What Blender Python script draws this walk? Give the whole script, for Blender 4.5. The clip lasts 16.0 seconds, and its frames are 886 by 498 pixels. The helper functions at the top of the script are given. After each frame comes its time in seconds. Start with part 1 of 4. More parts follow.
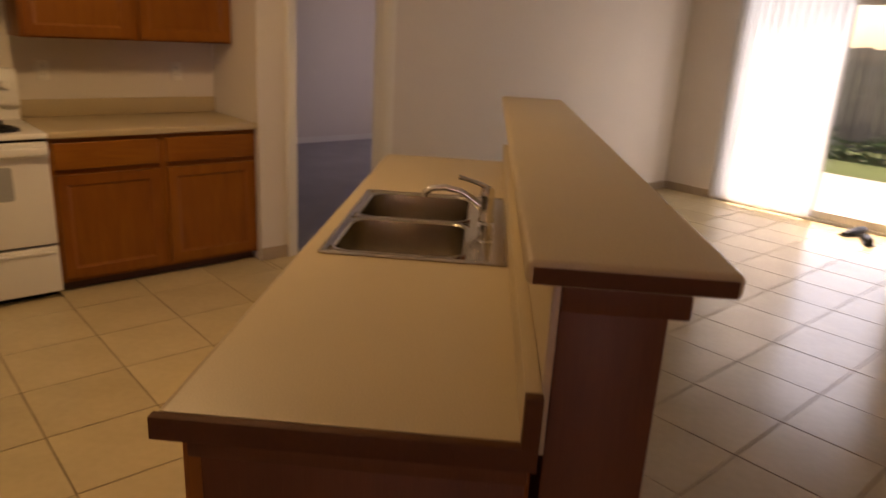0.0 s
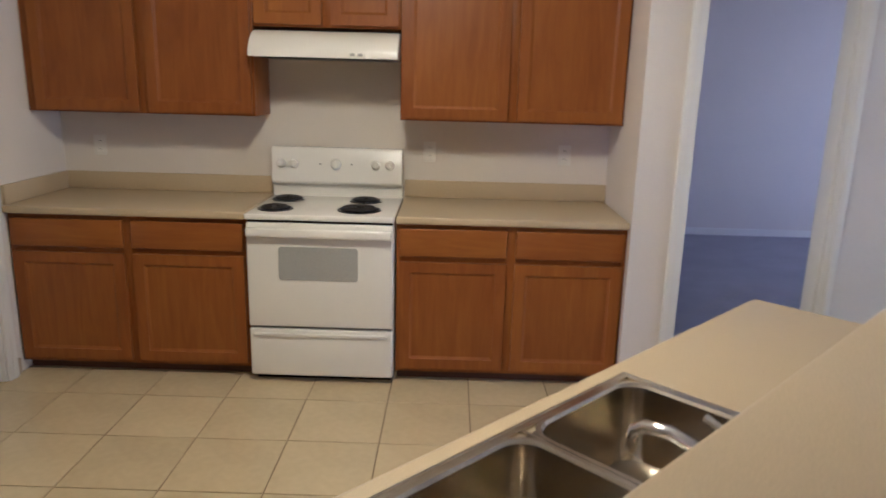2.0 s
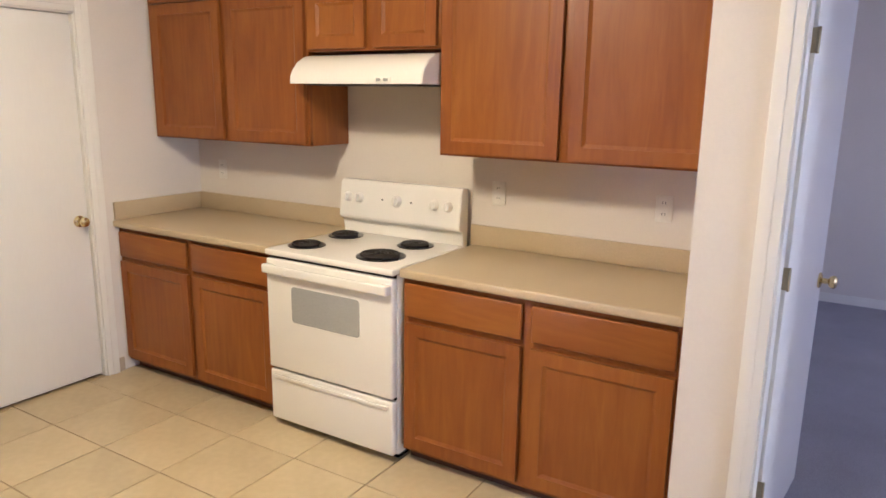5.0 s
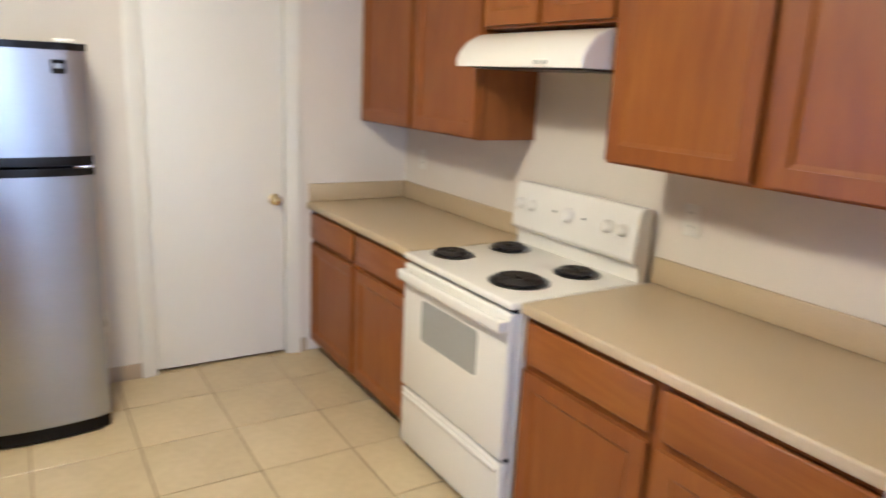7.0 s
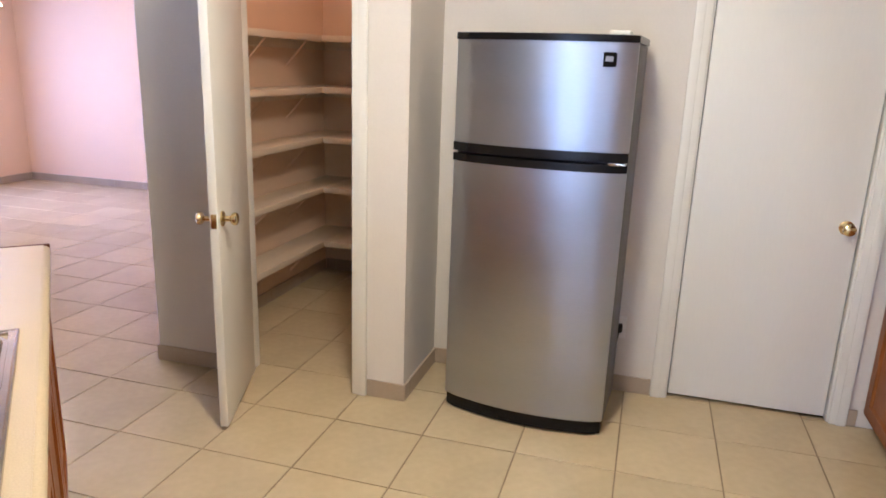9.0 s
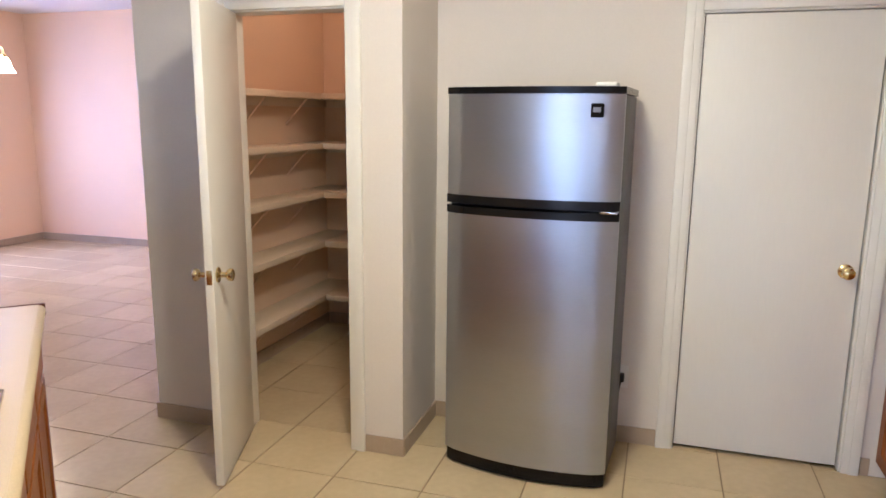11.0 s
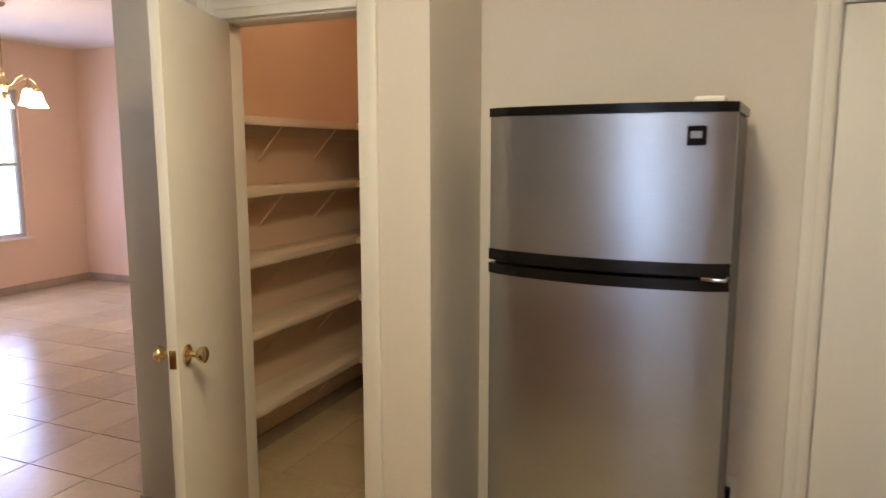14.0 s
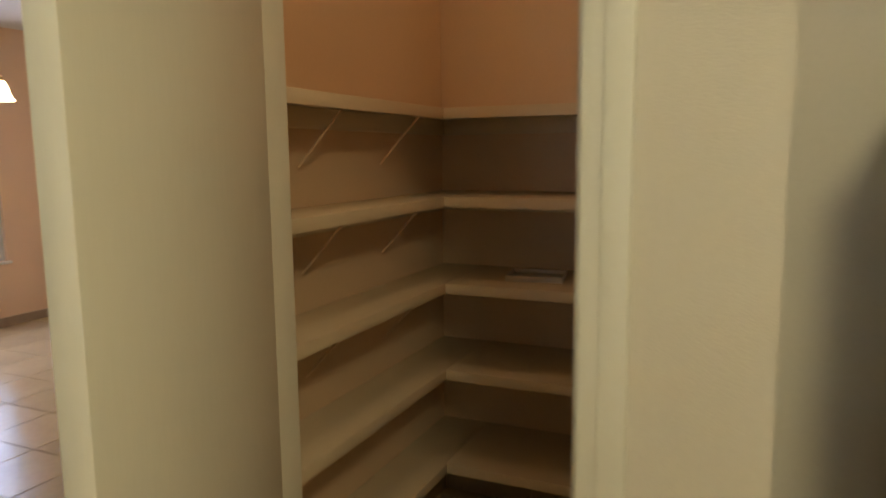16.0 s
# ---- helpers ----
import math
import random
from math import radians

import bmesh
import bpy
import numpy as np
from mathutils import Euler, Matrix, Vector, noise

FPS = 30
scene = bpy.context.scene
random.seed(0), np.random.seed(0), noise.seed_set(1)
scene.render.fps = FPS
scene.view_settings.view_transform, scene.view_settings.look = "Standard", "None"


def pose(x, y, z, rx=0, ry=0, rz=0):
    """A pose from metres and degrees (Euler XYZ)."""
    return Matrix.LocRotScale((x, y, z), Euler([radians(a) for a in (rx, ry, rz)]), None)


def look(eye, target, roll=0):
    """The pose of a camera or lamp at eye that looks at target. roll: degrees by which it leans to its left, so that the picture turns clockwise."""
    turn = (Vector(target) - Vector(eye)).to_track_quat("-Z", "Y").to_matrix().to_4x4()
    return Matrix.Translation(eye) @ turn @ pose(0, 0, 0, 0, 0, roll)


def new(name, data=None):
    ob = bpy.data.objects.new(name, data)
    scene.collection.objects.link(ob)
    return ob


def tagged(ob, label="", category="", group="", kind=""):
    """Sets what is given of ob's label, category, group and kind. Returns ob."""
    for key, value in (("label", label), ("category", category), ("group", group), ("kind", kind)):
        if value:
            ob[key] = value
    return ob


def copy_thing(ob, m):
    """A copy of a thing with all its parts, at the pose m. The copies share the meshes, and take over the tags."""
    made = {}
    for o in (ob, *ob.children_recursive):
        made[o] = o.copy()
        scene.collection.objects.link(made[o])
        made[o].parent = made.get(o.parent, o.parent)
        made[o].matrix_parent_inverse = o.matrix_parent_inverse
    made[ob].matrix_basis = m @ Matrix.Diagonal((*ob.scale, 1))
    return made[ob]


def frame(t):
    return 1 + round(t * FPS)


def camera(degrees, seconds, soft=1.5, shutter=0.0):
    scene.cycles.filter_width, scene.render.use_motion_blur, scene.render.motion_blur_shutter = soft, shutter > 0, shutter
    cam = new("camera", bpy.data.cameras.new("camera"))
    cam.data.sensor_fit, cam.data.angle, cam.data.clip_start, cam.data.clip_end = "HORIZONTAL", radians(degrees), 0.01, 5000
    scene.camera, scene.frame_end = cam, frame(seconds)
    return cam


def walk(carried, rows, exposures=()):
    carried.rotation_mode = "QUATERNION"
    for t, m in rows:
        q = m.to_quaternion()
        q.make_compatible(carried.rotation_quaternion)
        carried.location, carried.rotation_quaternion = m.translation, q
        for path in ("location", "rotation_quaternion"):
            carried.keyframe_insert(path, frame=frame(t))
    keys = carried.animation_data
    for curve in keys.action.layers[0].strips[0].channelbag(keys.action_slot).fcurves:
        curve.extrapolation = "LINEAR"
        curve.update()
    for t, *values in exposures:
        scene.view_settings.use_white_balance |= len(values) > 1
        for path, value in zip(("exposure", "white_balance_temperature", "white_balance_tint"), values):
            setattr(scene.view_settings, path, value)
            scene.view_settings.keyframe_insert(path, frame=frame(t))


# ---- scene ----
# camera and its walk
cam = camera(65, 16.0, soft=1.6, shutter=0.5)
PATH = [
    (0, pose(1.240, -4.727, 1.524, 72.67, -3.14, -41.00)),
    (0.5, pose(1.480, -4.680, 1.554, 73.60, -2.76, -29.32)),
    (1, pose(1.812, -4.499, 1.612, 73.41, -1.31, -17.99)),
    (1.5, pose(2.141, -4.267, 1.570, 74.99, -0.56, -7.39)),
    (2, pose(2.370, -4.097, 1.589, 76.37, -1.46, 0.87)),
    (2.5, pose(2.559, -3.989, 1.635, 77.24, -2.16, 6.92)),
    (3, pose(2.899, -3.820, 1.647, 78.09, -2.19, 13.76)),
    (3.5, pose(3.087, -3.636, 1.650, 78.33, -1.53, 17.88)),
    (4, pose(3.342, -3.412, 1.674, 77.85, -0.50, 23.14)),
    (4.2, pose(3.436, -3.328, 1.672, 77.85, -0.45, 25.05)),
    (5.2, pose(3.845, -2.905, 1.630, 77.50, -1.00, 33.40)),
    (5.9, pose(4.045, -2.545, 1.630, 76.90, -1.90, 39.30)),
    (6.5, pose(3.971, -2.274, 1.626, 76.64, -2.79, 45.17)),
    (7, pose(3.848, -2.050, 1.627, 76.32, -2.62, 58.68)),
    (7.5, pose(3.668, -1.835, 1.602, 75.73, -2.28, 75.90)),
    (8, pose(3.513, -1.704, 1.569, 75.31, -2.48, 90.67)),
    (8.5, pose(3.461, -1.722, 1.548, 74.60, -2.06, 101.60)),
    (9, pose(3.445, -1.695, 1.574, 75.03, -1.91, 106.64)),
    (9.5, pose(3.453, -1.668, 1.560, 77.12, -1.22, 107.20)),
    (10, pose(3.442, -1.626, 1.574, 78.20, -0.71, 107.90)),
    (12.5, pose(3.357, -1.623, 1.581, 80.61, -0.59, 106.36)),
    (13, pose(3.225, -1.565, 1.566, 81.40, -0.22, 109.10)),
    (13.5, pose(2.977, -1.632, 1.567, 82.25, 0.05, 110.96)),
    (14, pose(2.680, -1.760, 1.569, 81.90, 0.03, 112.96)),
    (14.5, pose(2.430, -1.905, 1.562, 81.22, -0.30, 115.00)),
    (15, pose(2.107, -2.190, 1.555, 80.60, -0.07, 116.20)),
    (15.5, pose(1.789, -2.456, 1.512, 81.89, -0.77, 116.80)),
    (16, pose(1.543, -2.736, 1.554, 82.23, 0.58, 114.13)),
]
EXPOSURES = [
    (0.0, 0.68, 9200, 33), (0.5, 0.78, 7900, 26), (1.0, 1.12, 6250, 17), (1.5, 1.50, 5150, 15), (2.4, 1.78, 5000, 22), (3.2, 1.96, 5050, 22), (4.2, 2.47, 5050, 22),
    (6.4, 2.46, 6400, 21), (7.0, 2.41, 5050, 17), (8.0, 2.46, 4800, 20), (9.0, 2.32, 5000, 21), (12.5, 2.22, 5100, 18), (13.0, 2.11, 5150, 23), (13.5, 1.98, 5300, 18),
    (14.5, 1.40, 6700, 15), (15.3, 1.20, 7600, 16), (16.0, 1.07, 6500, 0),
]
walk(cam, PATH, EXPOSURES)

# world, sun and large lights
world = bpy.data.worlds.new("sky")
scene.world = world
world.use_nodes = True
wn = world.node_tree.nodes
sky = wn.new("ShaderNodeTexSky")
sky.sky_type, sky.sun_disc = "NISHITA", False
sky.sun_elevation, sky.sun_rotation = radians(58), radians(70)
wn["Background"].inputs["Strength"].default_value = 0.15
world.node_tree.links.new(sky.outputs["Color"], wn["Background"].inputs["Color"])


def lamp(name, kind, m, energy, color, **kw):
    data = bpy.data.lights.new(name, kind)
    data.energy, data.color = energy, color
    if kind == "AREA":
        data.shape, data.size, data.size_y = "RECTANGLE", kw["size"][0], kw["size"][1]
    elif kind == "POINT":
        data.shadow_soft_size = kw["radius"]
    else:
        data.angle = radians(0.53)
    ob = new(name, data)
    ob.matrix_world = m
    return ob


sun = lamp("sun", "SUN", look((30, -6, 50), (0, -17, 0)), 5.0, (1.0, 0.95, 0.86))
WARM = (1.0, 0.83, 0.48)
DAY = (0.62, 0.78, 1.0)
lamp("kitchen_lamp", "POINT", Matrix.Translation((2.06, -2.12, 2.52)), 8.0, WARM, radius=0.13)
lamp("kitchen_lamp_bowl", "AREA", look((2.06, -2.12, 2.60), (2.06, -2.12, 0)), 8.2, WARM, size=(0.3, 0.3))
# fill lamp added to brighten and warm the pantry walls
lamp("pantry_fill", "POINT", Matrix.Translation((-0.30, -3.35, 2.55)), 1.4, (1.0, 0.62, 0.34), radius=0.03)
lamp("patio_daylight", "AREA", look((8.16, -2.18, 1.05), (0, -2.18, 1.0)), 21.0, DAY, size=(1.75, 1.95))
# stands in for daylight through the added, unseen bedroom window
lamp("bedroom_daylight", "AREA", look((8.12, 1.6, 1.45), (4, 1.6, 1.0)), 7.2, (0.60, 0.63, 1.0), size=(1.7, 1.25))
lamp("dining_daylight", "AREA", look((-1.8, -9.02, 1.4), (-1.8, -4, 0.9)), 11.0, (0.62, 0.63, 1.0), size=(1.15, 1.5))

# ---- materials ----


def material(name, base, rough, metal=0.0, vary=0.08, scale=6.0, fine=0.04, fine_scale=90.0, bump=0.05, bump_scale=140.0,
             stretch=(1, 1, 1), each=0.0, coat=0.0, spec=0.5):
    """A surface with broad stains, fine grain, relief, and a little difference from piece to piece."""
    m = bpy.data.materials.new(name)
    m.use_nodes = True
    n, l = m.node_tree.nodes, m.node_tree.links
    b = n["Principled BSDF"]
    b.inputs["Metallic"].default_value, b.inputs["Coat Weight"].default_value = metal, coat
    b.inputs["Specular IOR Level"].default_value = spec
    tc, mp = n.new("ShaderNodeTexCoord"), n.new("ShaderNodeMapping")
    mp.inputs["Scale"].default_value = stretch
    l.new(tc.outputs["Object"], mp.inputs["Vector"])

    def noisy(s, detail):
        t = n.new("ShaderNodeTexNoise")
        t.inputs["Scale"].default_value, t.inputs["Detail"].default_value = s, detail
        l.new(mp.outputs["Vector"], t.inputs["Vector"])
        return t.outputs["Fac"]

    def calc(op, a, c):
        t = n.new("ShaderNodeMath")
        t.operation = op
        for k, v in ((0, a), (1, c)):
            if isinstance(v, (int, float)):
                t.inputs[k].default_value = v
            else:
                l.new(v, t.inputs[k])
        return t.outputs[0]

    broad, grain = noisy(scale, 3), noisy(fine_scale, 2)
    total = calc("ADD", calc("MULTIPLY", calc("SUBTRACT", broad, 0.5), vary * 3), calc("MULTIPLY", calc("SUBTRACT", grain, 0.5), fine * 3))
    if each:
        info = n.new("ShaderNodeObjectInfo")
        geo = n.new("ShaderNodeNewGeometry")
        mixed = calc("FRACT", calc("ADD", info.outputs["Random"], geo.outputs["Random Per Island"]), 0)
        total = calc("ADD", total, calc("MULTIPLY", calc("SUBTRACT", mixed, 0.5), each * 2))
    hsv = n.new("ShaderNodeHueSaturation")
    hsv.inputs["Color"].default_value = (*base, 1)
    l.new(calc("ADD", total, 1.0), hsv.inputs["Value"])
    l.new(hsv.outputs["Color"], b.inputs["Base Color"])
    l.new(calc("ADD", calc("MULTIPLY", calc("SUBTRACT", broad, 0.5), rough * 0.15), rough), b.inputs["Roughness"])
    bp = n.new("ShaderNodeBump")
    bp.inputs["Strength"].default_value, bp.inputs["Distance"].default_value = bump, 0.01
    l.new(noisy(bump_scale, 3), bp.inputs["Height"])
    l.new(bp.outputs["Normal"], b.inputs["Normal"])
    return m


def wood(name, base, rough, along="z", depth=0.17, spec=0.3):
    """Stained wood: long wandering grain, broad cloudy patches of stain, fine pores, and a shift from board to board."""
    m = bpy.data.materials.new(name)
    m.use_nodes = True
    n, l = m.node_tree.nodes, m.node_tree.links
    b = n["Principled BSDF"]
    b.inputs["Specular IOR Level"].default_value = spec
    tc, info = n.new("ShaderNodeTexCoord"), n.new("ShaderNodeObjectInfo")
    shift = n.new("ShaderNodeVectorMath")
    shift.operation = "MULTIPLY_ADD"
    l.new(info.outputs["Random"], shift.inputs[0])
    shift.inputs[1].default_value = (7.3, 5.1, 9.7)
    l.new(tc.outputs["Object"], shift.inputs[2])

    def grainy(stretch, scale, detail, bend):
        mp, t = n.new("ShaderNodeMapping"), n.new("ShaderNodeTexNoise")
        mp.inputs["Scale"].default_value = stretch if along == "z" else (stretch[2], stretch[1], stretch[0])
        l.new(shift.outputs["Vector"], mp.inputs["Vector"])
        l.new(mp.outputs["Vector"], t.inputs["Vector"])
        for key, value in (("Scale", scale), ("Detail", detail), ("Distortion", bend)):
            t.inputs[key].default_value = value
        return t.outputs["Fac"]

    def calc(op, a, c):
        t = n.new("ShaderNodeMath")
        t.operation = op
        for k, v in ((0, a), (1, c)):
            if isinstance(v, (int, float)):
                t.inputs[k].default_value = v
            else:
                l.new(v, t.inputs[k])
        return t.outputs[0]

    long_grain = grainy((7.0, 7.0, 0.75), 2.6, 5, 1.4)
    stain = grainy((1.2, 1.2, 0.7), 3.4, 3, 0.4)
    pores = grainy((26, 26, 1.6), 9.0, 2, 0.2)
    tone = calc("ADD", calc("MULTIPLY", calc("SUBTRACT", long_grain, 0.5), depth * 3.2), calc("MULTIPLY", calc("SUBTRACT", stain, 0.5), depth * 2.0))
    tone = calc("ADD", tone, calc("MULTIPLY", calc("SUBTRACT", pores, 0.5), 0.12))
    tone = calc("ADD", tone, calc("MULTIPLY", calc("SUBTRACT", info.outputs["Random"], 0.5), 0.14))
    hsv = n.new("ShaderNodeHueSaturation")
    hsv.inputs["Color"].default_value = (*base, 1)
    l.new(calc("ADD", tone, 1.0), hsv.inputs["Value"])
    l.new(calc("ADD", calc("MULTIPLY", tone, 0.03), 0.5), hsv.inputs["Hue"])
    l.new(hsv.outputs["Color"], b.inputs["Base Color"])
    l.new(calc("ADD", calc("MULTIPLY", calc("SUBTRACT", pores, 0.5), 0.25), rough), b.inputs["Roughness"])
    bp = n.new("ShaderNodeBump")
    bp.inputs["Strength"].default_value, bp.inputs["Distance"].default_value = 0.06, 0.004
    l.new(pores, bp.inputs["Height"])
    l.new(bp.outputs["Normal"], b.inputs["Normal"])
    return m


def glowing(name, color, strength):
    m = bpy.data.materials.new(name)
    m.use_nodes = True
    b = m.node_tree.nodes["Principled BSDF"]
    b.inputs["Base Color"].default_value = (*color, 1)
    b.inputs["Emission Color"].default_value = (*color, 1)
    b.inputs["Emission Strength"].default_value = strength
    return m


def glass(name, rough=0.0, tint=(1, 1, 1)):
    m = bpy.data.materials.new(name)
    m.use_nodes = True
    b = m.node_tree.nodes["Principled BSDF"]
    b.inputs["Base Color"].default_value = (*tint, 1)
    b.inputs["Transmission Weight"].default_value, b.inputs["Roughness"].default_value = 1.0, rough
    b.inputs["IOR"].default_value = 1.45
    return m


PAINT = material("wall_paint", (0.72, 0.66, 0.58), 0.75, vary=0.03, scale=1.3, fine=0.02, bump=0.12, bump_scale=260)
# same off-white paint; warm light of dining room and pantry is tinted in
DINING_WARM_LIT = material("dining_warm_lit_paint", (0.86, 0.63, 0.44), 0.75, vary=0.03, scale=1.3, fine=0.02, bump=0.12, bump_scale=260)
PANTRY_WARM_LIT = material("pantry_warm_lit_paint", (0.80, 0.61, 0.43), 0.75, vary=0.03, scale=1.3, fine=0.02, bump=0.12, bump_scale=260)
CEILING_PAINT = material("ceiling_paint", (0.78, 0.76, 0.72), 0.9, vary=0.02, scale=2, bump=0.3, bump_scale=160)
TRIM_PAINT = material("trim_paint", (0.80, 0.77, 0.69), 0.4, vary=0.03, scale=3, fine=0.01, bump=0.03)
DOOR_PAINT = material("door_paint", (0.79, 0.76, 0.69), 0.45, vary=0.03, scale=2, fine=0.015, bump=0.05, bump_scale=200, stretch=(1, 1, 0.15))
SHELF_PAINT = material("shelf_paint", (0.76, 0.65, 0.49), 0.55, vary=0.05, scale=4, fine=0.02)
WOOD = wood("stained_wood", (0.258, 0.083, 0.0145), 0.38)
WOOD_FLAT = wood("stained_wood_across", (0.258, 0.083, 0.0145), 0.38, along="x")
# darker copy of the wood: shade on the dining side is in the colour
WOOD_SHADED = material("shaded_wood_panel", (0.135, 0.048, 0.018), 0.45, vary=0.18, scale=5, fine=0.10, fine_scale=60, bump=0.06, bump_scale=90, stretch=(2.2, 2.2, 0.22), spec=0.3)
# dark brown that paints the shade on the near worktop and bar ends
EDGE_SHADED = material("shaded_edge", (0.105, 0.042, 0.017), 0.6, vary=0.15, scale=6, fine=0.08, spec=0.12)
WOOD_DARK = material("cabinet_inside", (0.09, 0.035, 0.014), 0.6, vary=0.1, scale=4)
LAMINATE = material("laminate", (0.51, 0.402, 0.250), 0.38, vary=0.05, scale=3, fine=0.10, fine_scale=260, bump=0.03, bump_scale=300)
TILE = material("floor_tile", (0.56, 0.45, 0.27), 0.225, vary=0.085, scale=3.2, fine=0.05, fine_scale=26, bump=0.03, bump_scale=12, each=0.07)
GROUT = material("grout", (0.25, 0.18, 0.10), 0.9, vary=0.1, scale=8, bump=0.3)
BASE_TILE = material("tile_skirting", (0.43, 0.335, 0.235), 0.35, vary=0.08, scale=6, fine=0.05, each=0.05)
CARPET = material("carpet", (0.40, 0.39, 0.41), 1.0, vary=0.10, scale=3, fine=0.25, fine_scale=220, bump=0.8, bump_scale=320, spec=0.1)
ENAMEL = material("white_enamel", (0.80, 0.77, 0.70), 0.22, vary=0.02, scale=3, fine=0.01, bump=0.02, coat=0.3)
ENAMEL_GREY = material("oven_glass", (0.36, 0.36, 0.34), 0.12, vary=0.05, scale=4, fine=0.2, fine_scale=420, coat=0.5)
BLACK = material("black_plastic", (0.007, 0.0065, 0.007), 0.22, vary=0.1, scale=8, spec=0.22)
COIL = material("burner_coil", (0.018, 0.014, 0.012), 0.55, vary=0.2, scale=20)
PAN = material("drip_pan", (0.03, 0.028, 0.026), 0.3, metal=0.6, vary=0.2, scale=20)
STEEL = material("brushed_steel", (0.43, 0.455, 0.515), 0.34, metal=1.0, vary=0.04, scale=2.5, fine=0.03, fine_scale=80, bump=0.02, bump_scale=90, stretch=(1.5, 0.5, 3))
SINK_STEEL = material("sink_steel", (0.55, 0.50, 0.42), 0.17, metal=1.0, vary=0.08, scale=9, fine=0.06, fine_scale=150, bump=0.03)
CHROME = material("chrome", (0.75, 0.74, 0.72), 0.09, metal=1.0, vary=0.04, scale=20)
HINGE_BRASS = material("dull_brass", (0.40, 0.34, 0.22), 0.4, metal=1.0, vary=0.1, scale=30)
BRASS = material("polished_brass", (0.70, 0.55, 0.27), 0.22, metal=1.0, vary=0.06, scale=30)
FRIDGE_SIDE = material("fridge_side", (0.055, 0.055, 0.06), 0.45, vary=0.08, scale=5, bump=0.1, bump_scale=400)
PLASTIC = material("white_plastic", (0.78, 0.75, 0.68), 0.4, vary=0.02)
ALUMINIUM = material("white_aluminium", (0.62, 0.60, 0.56), 0.4, vary=0.04)
CONCRETE = material("concrete", (0.58, 0.57, 0.54), 0.85, vary=0.10, scale=1.2, fine=0.08, bump=0.3)
GRASS = material("grass", (0.075, 0.12, 0.03), 0.95, vary=0.25, scale=0.9, fine=0.3, fine_scale=30, bump=0.8, bump_scale=40)
FENCE_WOOD = material("fence_wood", (0.24, 0.22, 0.19), 0.9, vary=0.15, scale=2, fine=0.15, fine_scale=30, stretch=(3, 3, 0.3), each=0.12)
LEAF = material("leaf", (0.05, 0.10, 0.025), 0.6, vary=0.2, scale=6, each=0.25)
BLIND = bpy.data.materials.new("translucent_blind")
BLIND.use_nodes = True
_n, _l = BLIND.node_tree.nodes, BLIND.node_tree.links
_t, _m, _z = _n.new("ShaderNodeBsdfTranslucent"), _n.new("ShaderNodeMixShader"), _n.new("ShaderNodeTexNoise")
_z.inputs["Scale"].default_value = 60
_n["Principled BSDF"].inputs["Base Color"].default_value = (0.8, 0.8, 0.78, 1)
_n["Principled BSDF"].inputs["Roughness"].default_value = 0.6
_t.inputs["Color"].default_value = (0.82, 0.82, 0.80, 1)
_m.inputs["Fac"].default_value = 0.6
_l.new(_n["Principled BSDF"].outputs["BSDF"], _m.inputs[1])
_l.new(_t.outputs["BSDF"], _m.inputs[2])
_l.new(_m.outputs["Shader"], _n["Material Output"].inputs["Surface"])
PAPER = material("paper", (0.74, 0.70, 0.64), 0.7, vary=0.04)
GLASS = glass("window_glass")
# emission stands in for bright daylight beyond the dining window
BACKDROP_GLOW = glowing("glowing_backdrop", (0.58, 0.64, 1.0), 1.7)
DIFFUSER = glowing("lamp_diffuser", (1.0, 0.88, 0.76), 3.0)
SHADE = glowing("lit_glass_shade", (1.0, 0.82, 0.56), 3.0)

# ---- small builders ----


def bx(bm, x0, x1, y0, y1, z0, z1, bevel=0.0, seg=2):
    """A box, its edges rounded by bevel."""
    made = bmesh.ops.create_cube(bm, size=1.0, matrix=Matrix.LocRotScale(((x0 + x1) / 2, (y0 + y1) / 2, (z0 + z1) / 2), None, (abs(x1 - x0), abs(y1 - y0), abs(z1 - z0))))
    if bevel:
        edges = list({e for v in made["verts"] for e in v.link_edges})
        bmesh.ops.bevel(bm, geom=edges, offset=bevel, segments=seg, affect="EDGES", profile=0.5)
    return bm


def box(*a, **k):
    return bx(bmesh.new(), *a, **k)


def lathe(profile, m=None, n=24, bm=None):
    """A turned shape from (radius, height) pairs, closed at both ends."""
    bm = bm or bmesh.new()
    rings = []
    for r, z in profile:
        ring = [Vector((r * math.cos(2 * math.pi * i / n), r * math.sin(2 * math.pi * i / n), z)) for i in range(n)]
        rings.append([bm.verts.new(m @ v if m else v) for v in ring])
    for a, b in zip(rings, rings[1:]):
        for i in range(n):
            bm.faces.new((a[i], a[(i + 1) % n], b[(i + 1) % n], b[i]))
    if profile[0][0] > 1e-4:
        bm.faces.new(rings[0][::-1])
    if profile[-1][0] > 1e-4:
        bm.faces.new(rings[-1])
    return bm


